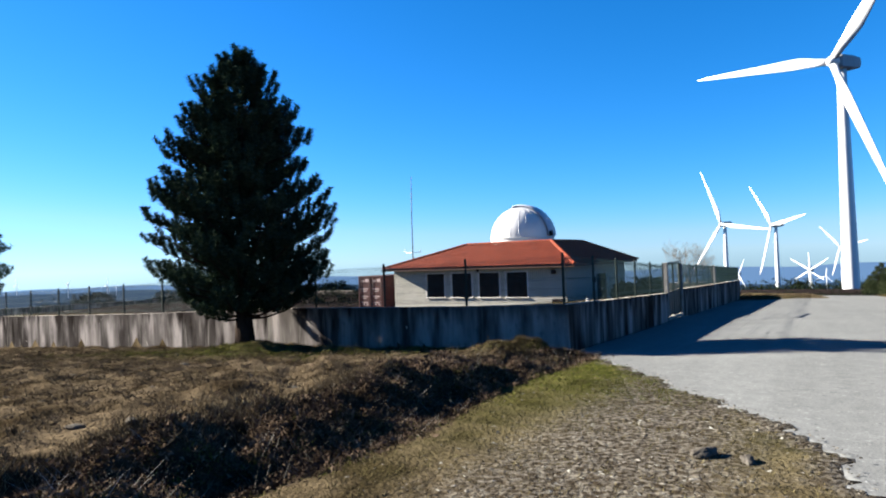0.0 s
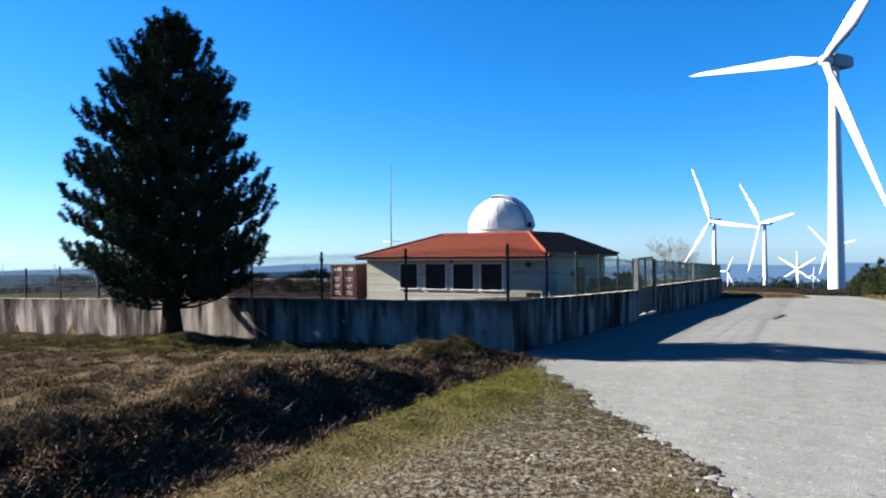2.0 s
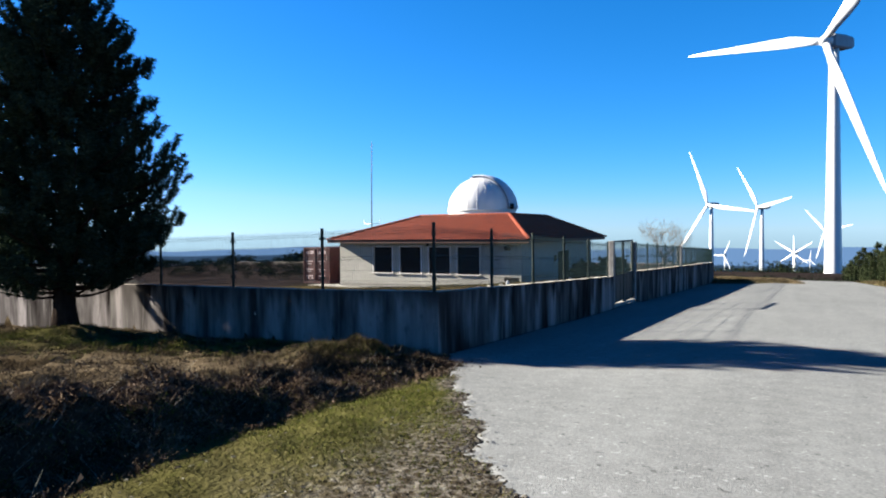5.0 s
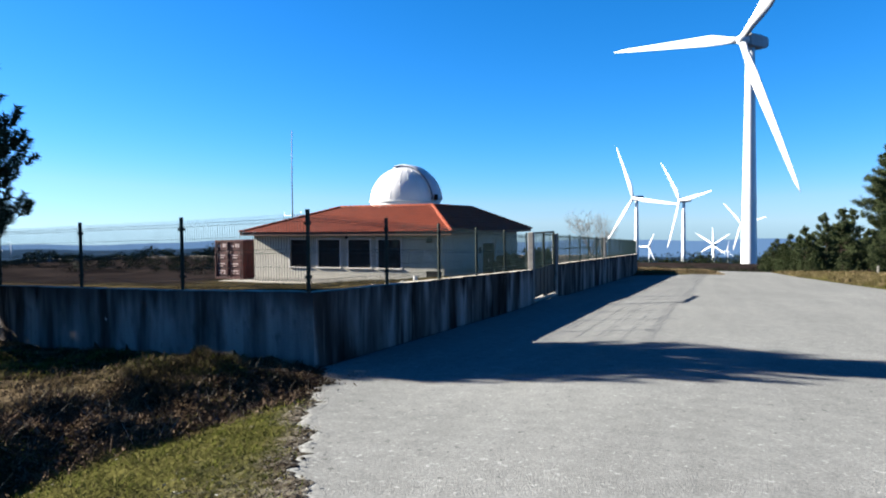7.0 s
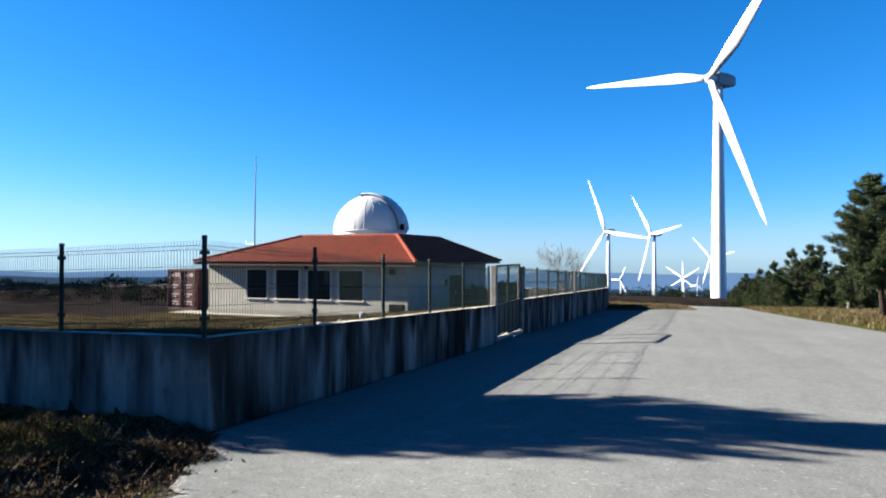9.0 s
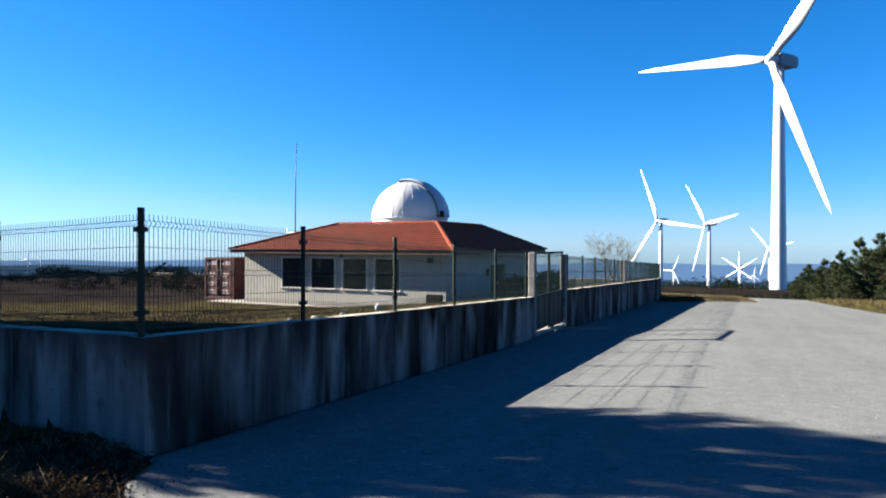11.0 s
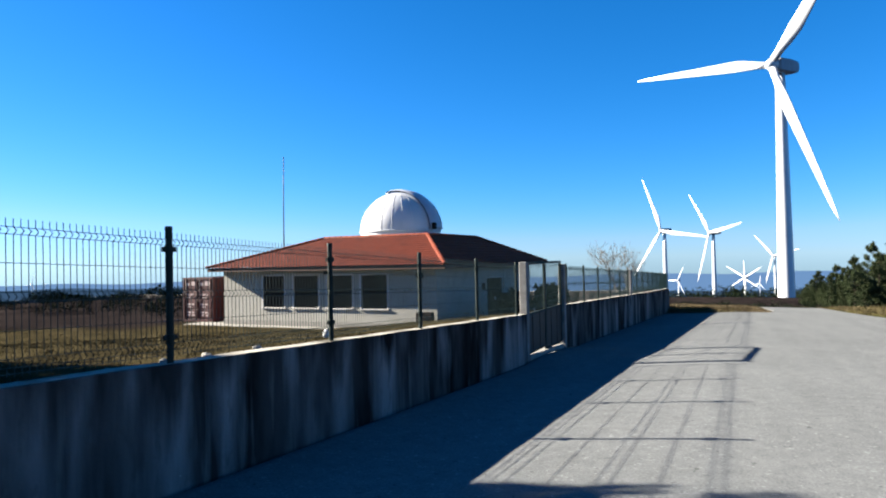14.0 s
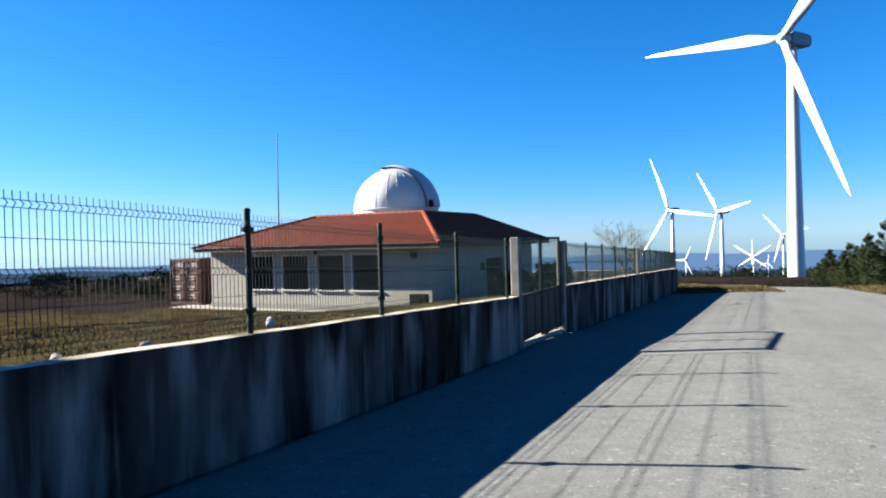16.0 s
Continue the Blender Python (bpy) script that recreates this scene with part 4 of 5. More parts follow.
def antenna():
    a = thing("radio_mast", (-29.75, 43.4, float(ground_z(-29.75, 43.4))), "thin grey radio mast standing behind the house", "antenna")
    bm = bmesh.new()
    tube(bm, [(0, 0, -0.2), (0, 0, 4.0), (0.02, 0, 8.0), (0.10, 0, 12.3)], [0.06, 0.055, 0.045, 0.03], 6)
    part("mast", bm, M_GATE, a)
    bm = bmesh.new()
    tube(bm, [(-0.9, 0, 4.6), (0.9, 0, 4.6)], [0.025, 0.025], 5)
    part("cross_arm", bm, M_STEEL, a)
    for x in (-0.9, 0.9):
        bm = bmesh.new()
        tube(bm, [(x, 0, 4.5), (x, 0, 5.0)], [0.02, 0.02], 5)
        part("element", bm, M_STEEL, a)


antenna()

# air-conditioner outdoor unit by the corner
def ac_unit():
    c = hw(1.2, 0.25, BASE)
    a = thing("outdoor_unit", pose(c.x, c.y, BASE + 0.02, 0, 0, -2.5), "dark grey air-conditioning unit beside the house corner", "air conditioner")
    bm = bmesh.new()
    box(bm, -0.42, 0.42, -0.17, 0.17, 0.26, 0.90)
    bevelled(bm, 0.02)
    part("casing", bm, M_SHUTTER, a)
    bm = bmesh.new()
    bmesh.ops.create_cone(bm, cap_ends=True, segments=20, radius1=0.26, radius2=0.26, depth=0.02, matrix=pose(-0.1, -0.182, 0.58, 90))
    part("fan_guard", bm, M_SHUTTER, a)
    for x in (-0.35, 0.35):
        bm = bmesh.new()
        box(bm, x - 0.04, x + 0.04, -0.17, 0.17, 0, 0.26)
        part("foot", bm, M_STEEL, a)


ac_unit()


# ---- wind turbines ----
HUB_H, ROTOR = 62.0, 45.0


def turbine(label, hub, face, first, s=1.0):
    """hub: world place of the rotor's middle; face: the way the rotor looks, degrees; first: a blade's angle from upright."""
    t = thing("wind_turbine", pose(hub[0], hub[1], hub[2] - HUB_H * s - 12 * s, 0, 0, face), label, "wind turbine", "wind turbines on the ridge")
    H = HUB_H * s + 12 * s
    back = 3.6 * s
    bm = bmesh.new()
    n = 8
    tube(bm, [(back, 0, -2 + (H - 1.2 * s + 2) * i / n) for i in range(n + 1)], [(2.15 - 1.0 * max(0, (i / n * H - 12 * s)) / (HUB_H * s)) * s for i in range(n + 1)], 28)
    part("tower", bm, M_TURB, t)
    for k in (0.40, 0.70):
        bm = bmesh.new()
        z = H * k
        r = (2.15 - 1.0 * max(0, z - 12 * s) / (HUB_H * s)) * s + 0.03 * s
        bmesh.ops.create_cone(bm, cap_ends=True, segments=28, radius1=r, radius2=r, depth=0.25 * s, matrix=pose(back, 0, z))
        part("flange", bm, M_TURB, t)
    bm = bmesh.new()
    rows = []
    for x, hw_, z0, z1 in ((0.9, 1.3, -1.35, 1.35), (1.6, 1.75, -1.75, 1.85), (6.5, 1.75, -1.75, 2.0), (9.6, 1.45, -1.1, 1.9), (10.4, 1.1, -0.6, 1.6)):
        rows.append([bm.verts.new((x * s, y * s, H + z * s)) for y, z in ((-hw_, z0 + 0.4), (-hw_ + 0.4, z0), (hw_ - 0.4, z0), (hw_, z0 + 0.4), (hw_, z1 - 0.4), (hw_ - 0.4, z1), (-hw_ + 0.4, z1), (-hw_, z1 - 0.4))])
    for a, b in zip(rows, rows[1:]):
        for i in range(8):
            bm.faces.new((a[i], a[(i + 1) % 8], b[(i + 1) % 8], b[i]))
    bm.faces.new(rows[0]), bm.faces.new(rows[-1][::-1])
    bmesh.ops.recalc_face_normals(bm, faces=bm.faces[:])
    part("nacelle", bm, M_TURB2, t, "grey nacelle")
    bm = bmesh.new()
    tube(bm, [(x * s, 0, H) for x in (0.95, 0.2, -0.8, -1.5, -1.9)], [r * s for r in (1.5, 1.6, 1.4, 0.85, 0.2)], 20)
    part("hub", bm, M_TURB, t)
    for k in range(3):
        ang = radians(first + 120 * k)
        bm = bmesh.new()
        rows = []
        m = 14
        for i in range(m + 1):
            f = i / m
            r = (1.0 + (ROTOR - 1.0) * f) * s
            chord = np.interp(f, [0, 0.05, 0.20, 0.5, 0.85, 0.97, 1], [1.9, 2.0, 3.6, 2.4, 1.25, 0.7, 0.15]) * s
            thick = np.interp(f, [0, 0.05, 0.2, 0.5, 1], [1.9, 1.7, 0.85, 0.42, 0.05]) * s
            tw = radians(np.interp(f, [0, 0.2, 0.6, 1], [24, 18, 6, 1]))
            row = []
            for j in range(10):
                a = 2 * math.pi * j / 10
                cy, cx = chord * (0.5 * math.cos(a) + 0.18 * min(1, f * 6)), thick * 0.5 * math.sin(a)
                y, x = cy * math.cos(tw) - cx * math.sin(tw), cy * math.sin(tw) + cx * math.cos(tw)
                # blade frame: out along r, y across, x to the wind; turned in the rotor's plane
                row.append(bm.verts.new((-0.4 * s + x - 0.00045 * r * r / s, -r * math.sin(ang) - y * math.cos(ang), H + r * math.cos(ang) - y * math.sin(ang))))
            rows.append(row)
        for a, b in zip(rows, rows[1:]):
            for j in range(10):
                bm.faces.new((a[j], a[(j + 1) % 10], b[(j + 1) % 10], b[j])).smooth = True
        bm.faces.new(rows[0]), bm.faces.new(rows[-1])
        bmesh.ops.recalc_face_normals(bm, faces=bm.faces[:])
        part("blade", bm, M_TURB, t)
    return t


# the rotors look back along the road, a little towards the sun; angle from +x of the tail
FACE = 54
NEAR, FAR = "tall white three-bladed wind turbine beside the road", "white three-bladed wind turbine on the slope below"
turbine(NEAR, (14.9, 189.8, 50.0), FACE, 38)
turbine(FAR, (-45.1, 527.8, 20.1), FACE, -22)
turbine(FAR, (-13.1, 599.9, 19.8), FACE - 18, -38)
turbine(FAR, (61.9, 1145.5, -2.2), FACE, -43)
turbine(FAR, (23.8, 1400, -44), FACE, 60)
turbine(FAR, (26.5, 1620, -52), FACE, 0, 0.9)
turbine(FAR, (-134.2, 1895, -66), FACE, 28)
turbine(FAR, (62, 1785, -71), FACE, 10, 0.5)
for _x, _y, _z, _a in ((-1231, 849, -28, 20), (-1516, 948, -26, 50), (-2180, 1201, -30, 5), (-2028, 1441, -48, 80)):
    turbine("tiny white wind turbine on the far ridge", (_x, _y, _z), FACE + 40, _a, 0.42)


# ---- trees ----
def needles(base, axis, length, n, long, wide, rng):
    """Triangles of pine needles round shoots. base, axis: arrays of shoots."""
    k = len(base)
    t = rng.uniform(0.1, 1.0, (k, n, 1))
    p = base[:, None] + axis[:, None] * length[:, None, None] * t
    rnd = rng.normal(size=(k, n, 3))
    out = rnd - (rnd * axis[:, None]).sum(-1, keepdims=True) * axis[:, None]
    out /= np.linalg.norm(out, axis=-1, keepdims=True) + 1e-6
    d = out + axis[:, None] * rng.uniform(0.15, 0.7, (k, n, 1))
    d /= np.linalg.norm(d, axis=-1, keepdims=True)
    s = np.cross(d, rng.normal(size=(k, n, 3)))
    s /= np.linalg.norm(s, axis=-1, keepdims=True) + 1e-6
    w = wide * rng.uniform(0.7, 1.3, (k, n, 1))
    tip = p + d * long * rng.uniform(0.7, 1.25, (k, n, 1))
    v = np.stack([p - s * w, p + s * w, tip], 2).reshape(-1, 3)
    return v


def pine(label, at, height, profile, seed, whorl=0.34, per=7, shoots=9, n_needles=34, long=0.16, wide=0.013, trunk=0.2, lean=(0, 0), mat=None, shoot=0.34, gap=0.0, split=False):
    """A pine: trunk, limbs in whorls, shoots that turn up, and needles on every shoot. profile: (height, radius) pairs."""
    rng = np.random.default_rng(seed)
    tree = thing("pine_tree", at, label, "tree")
    bm = bmesh.new()
    m = 9
    line = [(lean[0] * (i / m) ** 1.3 + 0.04 * math.sin(i * 1.9 + seed), lean[1] * (i / m) ** 1.3 + 0.04 * math.cos(i * 1.3 + seed), -0.15 + (height + 0.05) * i / m) for i in range(m + 1)]
    radii = [trunk * (1.25 if i == 0 else 1) * (1 - 0.93 * i / m) for i in range(m + 1)]
    tube(bm, line, radii, 10)
    part("trunk", bm, M_BARK, tree)
    lz = np.array([p[2] for p in line])

    def spine(z):
        return np.array([np.interp(z, lz, [p[0] for p in line]), np.interp(z, lz, [p[1] for p in line]), z])

    hs, rs = zip(*profile)
    bm = bmesh.new()
    base, axis = [], []
    z = hs[0]
    turn = 0.0
    while z < height - 0.15:
        turn += 1.1
        for b in range(per):
            if rng.random() < gap:
                continue
            a = turn + 2 * np.pi * b / per + rng.normal(0, 0.22)
            zz = z + rng.uniform(-0.14, 0.14)
            r = np.interp(zz, hs, rs) * rng.uniform(0.72, 1.10)
            o = spine(zz)
            d = np.array([np.cos(a), np.sin(a), 0])
            up = rng.uniform(0.05, 0.25) * r
            pts = [o + d * r * f + np.array([0, 0, up * (f**2) + 0.10 * r * f - 0.10 * r * f * (1 - f) * 2]) for f in (0, 0.35, 0.7, 1.0)]
            if r > 0.25:
                if split:
                    bm.free()
                    bm = bmesh.new()
                tube(bm, [tuple(p) for p in pts], [0.012 + 0.018 * r, 0.010 + 0.012 * r, 0.009 + 0.006 * r, 0.006], 5)
                if split:
                    part("limb", bm, M_BARK, tree)
                    bm = bmesh.new()
            k = max(3, int(shoots * r / 2.2 + rng.uniform(0, 2)))
            for j in range(k):
                f = 1 - 0.78 * (j / k) ** 1.0
                p = np.array([np.interp(f, (0, 0.35, 0.7, 1), [q[c] for q in pts]) for c in range(3)])
                for sgn in (-1, 1):
                    sd = np.array([-d[1], d[0], 0]) * sgn * rng.uniform(0.05, 0.42) * r * 0.5 * (1.15 - f + 0.25)
                    q = p + sd + np.array([0, 0, rng.uniform(-0.08, 0.10)])
                    ax = d * rng.uniform(0.3, 0.9) + sd / (np.linalg.norm(sd) + 1e-6) * rng.uniform(0, 0.6) + np.array([0, 0, rng.uniform(0.8, 2.2)])
                    base.append(q), axis.append(ax / np.linalg.norm(ax))
        z += whorl * rng.uniform(0.85, 1.15)
    for _ in range(8):
        o = spine(height - rng.uniform(0.0, 0.4))
        ax = np.array([rng.normal(0, 0.35), rng.normal(0, 0.35), 1.0])
        base.append(o), axis.append(ax / np.linalg.norm(ax))
    if split:
        bm.free()
    else:
        tagged(part("branchwork", bm, M_BARK, tree), kind="stuff")
    base, axis = np.array(base), np.array(axis)
    v = needles(base, axis, shoot * rng.uniform(0.7, 1.25, len(base)), n_needles, long, wide, rng)
    raw("crown", v, np.arange(len(v)).reshape(-1, 3), mat or M_NEEDLE, tree)
    return tree


def on_ground(x, y, dz=0.0):
    return (x, y, float(ground_z(x, y)) + dz)


BIG = [(0.85, 1.9), (1.4, 2.5), (2.3, 2.6), (3.5, 2.45), (4.3, 2.0), (5.3, 1.8), (6.3, 1.5), (7.0, 1.0), (7.6, 0.45), (8.2, 0.1)]
pine("tall dense dark green pine in front of the boundary wall", on_ground(-9.5, -0.28), 8.3, BIG, 3, whorl=0.42, per=9, shoots=10, n_needles=150, long=0.125, wide=0.0115, trunk=0.26, split=True, shoot=0.44)
pine("dark green pine standing behind the boundary wall", on_ground(-40.6, 7.4), 8.2, [(1.6, 2.2), (3.4, 2.7), (5.6, 2.0), (7.2, 1.0), (8.2, 0.2)], 5, whorl=0.45, per=6, shoots=9, long=0.22, wide=0.02, trunk=0.16)
# the pine across the road, leaning and open
OPEN = [(2.2, 1.4), (3.0, 2.3), (4.4, 2.8), (5.9, 2.4), (7.2, 1.7), (8.4, 0.8), (9.3, 0.2)]
pine("leaning grey-green pine with a full crown across the road", on_ground(18.2, 45.0), 9.3, OPEN, 8, whorl=0.5, per=7, shoots=11, n_needles=60, long=0.26, wide=0.012, trunk=0.19, split=True, lean=(-0.6, 0.4), mat=M_NEEDLE2, shoot=0.45, gap=0.15)
pine("grey-green pine with a full crown behind another", on_ground(19.7, 47.5), 8.0, [(2.4, 1.0), (3.6, 2.1), (5.0, 2.2), (6.6, 1.4), (8.0, 0.2)], 9, whorl=0.55, per=6, shoots=10, n_needles=50, long=0.26, wide=0.013, trunk=0.17, split=True, lean=(-0.2, 0.2), mat=M_NEEDLE2, shoot=0.45, gap=0.15)
# the grove further down
rng = np.random.default_rng(21)
GROVE = [(0.5, 1.9), (1.5, 2.2), (3.0, 1.8), (4.4, 1.15), (5.6, 0.55), (7.0, 0.12)]
_models = [pine("bushy green pine in the roadside grove", on_ground(26.0, 88.0), 7.0, GROVE, 31 + k, whorl=0.62, per=5, shoots=8, n_needles=40, long=0.30, wide=0.024, trunk=0.14, mat=M_NEEDLE2, shoot=0.6, gap=0.28) for k in range(3)]
for _m, (_x, _y) in zip(_models, ((25.5, 84), (29, 92), (22.5, 96))):
    _m.matrix_basis = pose(*on_ground(_x, _y), 0, 0, _x * 40)
for _i in range(44):
    _t = _i / 43
    _y = 88 + 55 * rng.random()
    _x = 5 + math.tan(radians(5.0 + 10.5 * _t)) * (_y + 6)
    _s = rng.uniform(0.82, 1.18) * (0.66 + 0.4 * min(1, _t * 3))
    _c = copy_thing(_models[_i % 3], pose(*on_ground(_x, _y), 0, 0, rng.uniform(0, 360)))
    _c.scale = (_s, _s, _s * rng.uniform(0.85, 1.15))
for _x, _y, _s in ((14.2, 104, 0.32), (15.4, 92, 0.3), (15.0, 118, 0.42), (17.6, 84, 0.3), (16.0, 128, 0.5), (20, 79, 0.35), (18.5, 100, 0.5)):
    _c = copy_thing(_models[int(_x) % 3], pose(*on_ground(_x, _y), 0, 0, _x * 77))
    _c.scale = (_s * 1.3, _s * 1.3, _s)


def bare_tree(at, height, seed):
    rng = random.Random(seed)
    t = thing("bare_tree", at, "leafless pale grey tree behind the fence", "tree")
    bm = bmesh.new()
    tube(bm, [(0, 0, -0.2), (0.03, 0, height * 0.25), (0.0, 0.03, height * 0.4)], [0.14, 0.11, 0.09], 7)
    part("trunk", bm, M_TWIG, t)
    bm = bmesh.new()

    def grow(p, d, l, r, depth):
        q = p + d * l * 0.5 + Vector((rng.gauss(0, 0.05), rng.gauss(0, 0.05), 0.03)) * l
        e = q + d * l * 0.5 + Vector((0, 0, 0.06)) * l
        tube(bm, [p, q, e], [r, r * 0.8, r * 0.6], 3)
        if depth:
            for _ in range(3):
                nd = (d + Vector((rng.gauss(0, 0.5), rng.gauss(0, 0.5), rng.gauss(0.12, 0.3)))).normalized()
                grow(p + (e - p) * rng.uniform(0.45, 1.0), nd, l * rng.uniform(0.55, 0.8), r * 0.6, depth - 1)

    for k in range(7):
        a = k * 0.9
        grow(Vector((0, 0, height * rng.uniform(0.2, 0.4))), Vector((math.cos(a) * 0.6, math.sin(a) * 0.6, 1.0)).normalized(), height * 0.27, 0.05, 5)
    tagged(part("branchwork", bm, M_TWIG, t), kind="stuff")


bare_tree(on_ground(-7.6, 73.0), 8.0, 4)


def bush(label, at, r, h, seed, mat, n=900, leaf=0.09, name="bush", category="bush"):
    """A shrub: stems and an uneven crown of many small leaves."""
    rng = np.random.default_rng(seed)
    t = thing(name, at, label, category)
    bm = bmesh.new()
    for k in range(6):
        a = k * 1.05
        tube(bm, [(0, 0, -0.1), (0.3 * r * math.cos(a), 0.3 * r * math.sin(a), 0.4 * h), (0.6 * r * math.cos(a), 0.6 * r * math.sin(a), 0.8 * h)], [0.03, 0.02, 0.008], 4)
    part("stems", bm, M_BARK, t)
    d = rng.normal(size=(n, 3))
    d /= np.linalg.norm(d, axis=1, keepdims=True)
    lump = 1 + 0.22 * np.sin(d[:, 0] * 5 + seed) * np.cos(d[:, 1] * 6 - d[:, 2] * 4) + 0.12 * np.sin(d[:, 2] * 11 + d[:, 0] * 9)
    p = d * (rng.uniform(0.45, 1, n) ** 0.5 * lump)[:, None] * np.array([r, r, h * 0.55]) + np.array([0, 0, h * 0.5])
    p[:, 2] = np.maximum(p[:, 2], 0.02)
    q = rng.normal(size=(n, 2, 3)) * leaf
    v = np.stack([p, p + q[:, 0], p + q[:, 1]], 1).reshape(-1, 3)
    raw("crown", v, np.arange(3 * n).reshape(-1, 3), mat, t)
    return t


bush("dark round evergreen shrub beside the house", on_ground(-4.57, 33.0), 0.85, 1.25, 1, M_BUSH, 5000, 0.13)
bush("dark round evergreen shrub near the house door", on_ground(-5.6, 30.0), 0.75, 1.0, 2, M_BUSH, 5000, 0.13)
for _k, (_x, _y, _r, _h) in enumerate(((-60, 70, 3, 4.0), (-72, 82, 4, 4.2), (-52, 74, 2, 2.6), (-84, 74, 4, 3.2), (-95, 92, 5, 4.6), (-110, 80, 4, 4), (-66, 95, 4, 4), (-46, 90, 2.2, 3.0), (-120, 70, 4, 4), (-78, 60, 3, 2.6))):
    bush("dark green tree in the scrub behind the yard", on_ground(_x, _y, -0.1), _r, _h, 40 + _k, M_BUSH, 2600, 0.22, "scrub_tree", "tree")


# ---- plants and stones, too many to count ----
def scatter(n, x0, x1, y0, y1, keep, seed):
    rng = np.random.default_rng(seed)
    x, y = rng.uniform(x0, x1, n), rng.uniform(y0, y1, n)
    k = rng.random(n) < keep(x, y)
    x, y = x[k], y[k]
    return np.stack([x, y, ground_z(x, y) - 0.01], 1)


def tufted(points, per, spread, seed):
    rng = np.random.default_rng(seed)
    p = np.repeat(points, per, 0)
    p[:, :2] += rng.normal(0, spread, (len(p), 2))
    p[:, 2] = ground_z(p[:, 0], p[:, 1]) - 0.01
    return p


def outside(x, y):
    return y < front_y(x) - 0.05


def bend(x, y):
    return x + 0.25 * np.sin(y * 0.9)


# the ground coloured dark for the pine's shade
damp = lambda x, y: np.exp(-(((x + 3.6) / 2.9) ** 4 + ((y + 1.1) / 1.5) ** 4))
field = lambda x, y: outside(x, y) * (bend(x, y) < -0.55) * (1 - 0.9 * damp(x, y))
blades("dry_grass", tufted(scatter(11000, -26, 0, -14, 4, field, 1), 14, 0.07, 2), 0.065, 0.010, M_DRY, 3, 0.8, label="dry straw-coloured grass over the field", category="grass")
blades("tall_dry_grass", tufted(scatter(420, -22, -0.3, -14, 3, lambda x, y: outside(x, y) * (bend(x, y) < -0.4) * 0.7, 4), 22, 0.06, 5), 0.15, 0.009, M_DRY, 6, 0.45, label="tall dead grass tufts along the bank and field", category="grass")
bank_top = lambda x, y: outside(x, y) * (np.abs(bend(x, y) + 0.65) < 0.45)
blades("bank_grass", tufted(scatter(2600, -2.2, 0.4, -13, 0.4, bank_top, 14), 16, 0.07, 15), 0.09, 0.010, M_DRY, 16, 0.7, label="overhanging dry grass on top of the earth bank", category="grass")
crest = lambda x, y: outside(x, y) * np.exp(-(((x + 0.4) / 0.8) ** 2 + ((y + 1.85) / 0.7) ** 2)) * smooth(0.4, 0.1, x)
bank = lambda x, y: outside(x, y) * (bend(x, y) > -0.5) * (bend(x, y) < 0.95) * (1 - 0.85 * smooth(0.25, 0.75, crest(x, y)))
blades("dead_heath", tufted(scatter(900, -1.2, 1.4, -13, 0.2, bank, 7), 26, 0.12, 8), 0.10, 0.010, M_HEATH, 9, 1.3, label="dark dead heath and bracken on the earth bank", category="heath")
verge = lambda x, y: (bend(x, y) > 0.75) * (x < left_edge(y) - 0.03) * np.clip(0.25 + smooth(-9, -3.5, y) + smooth(2.3, 1.4, x), 0, 1)
verge_green = lambda x, y: verge(x, y) * smooth(-7.5, -3.5, y + 0.8 * clods(x, y, 0.8, 3))
blades("green_turf", tufted(scatter(12000, 0.5, 5.2, -14, 0, verge_green, 10), 12, 0.05, 11), 0.04, 0.007, M_TURF, 12, 0.9, label="short patchy green turf on the verge", category="grass")
blades("olive_turf", tufted(scatter(9000, 0.5, 5.2, -14, -2, lambda x, y: verge(x, y) * smooth(-3.0, -6.0, y + 0.8 * clods(x, y, 0.8, 3)) * 0.8, 60), 12, 0.05, 61), 0.035, 0.007, M_OLIVE, 62, 0.9, label="short olive and straw turf on the verge", category="grass")
blades("crest_turf", tufted(scatter(3200, -2.4, 0.5, -3.6, -0.3, crest, 90), 12, 0.05, 91), 0.05, 0.008, M_TURF, 92, 0.9, label="olive green turf on the hump of the bank", category="grass")
blades("crest_straw", tufted(scatter(3000, -2.6, 0.5, -3.6, -0.3, crest, 93), 12, 0.05, 94), 0.06, 0.008, M_OLIVE, 95, 0.8, label="straw and olive grass on the hump of the bank", category="grass")
blades("bank_turf", tufted(scatter(3200, -0.8, 1.2, -13, -0.4, lambda x, y: bank(x, y) * (clods(x, y, 1.7, 8) > 0.0), 96), 14, 0.05, 97), 0.05, 0.008, M_OLIVE, 98, 0.9, label="olive grass tufts in the dead heath of the bank", category="grass")
foot = lambda x, y: outside(x, y) * np.exp(-(((bend(x, y) - 0.55) / 0.35) ** 2)) * (clods(x, y, 2.1, 12) > -0.2)
blades("foot_turf", tufted(scatter(2600, -0.4, 1.5, -13, -0.4, foot, 120), 12, 0.05, 121), 0.05, 0.008, M_TURF, 122, 0.9, label="dull green tufts along the foot of the bank", category="grass")
edge_straw = lambda x, y: outside(x, y) * np.exp(-(((bend(x, y) + 0.62) / 0.22) ** 2))
blades("edge_straw", tufted(scatter(2600, -1.6, 0.2, -13, -0.6, edge_straw, 123), 12, 0.06, 124), 0.085, 0.008, M_DRY, 125, 0.7, label="pale straw along the upper edge of the bank", category="grass")
blades("dead_stems", scatter(2600, -1.0, 1.3, -13, -0.4, bank, 99), 0.16, 0.006, M_FLAKE, 100, 1.2, label="pale broken dead stems lying on the bank", category="heath")
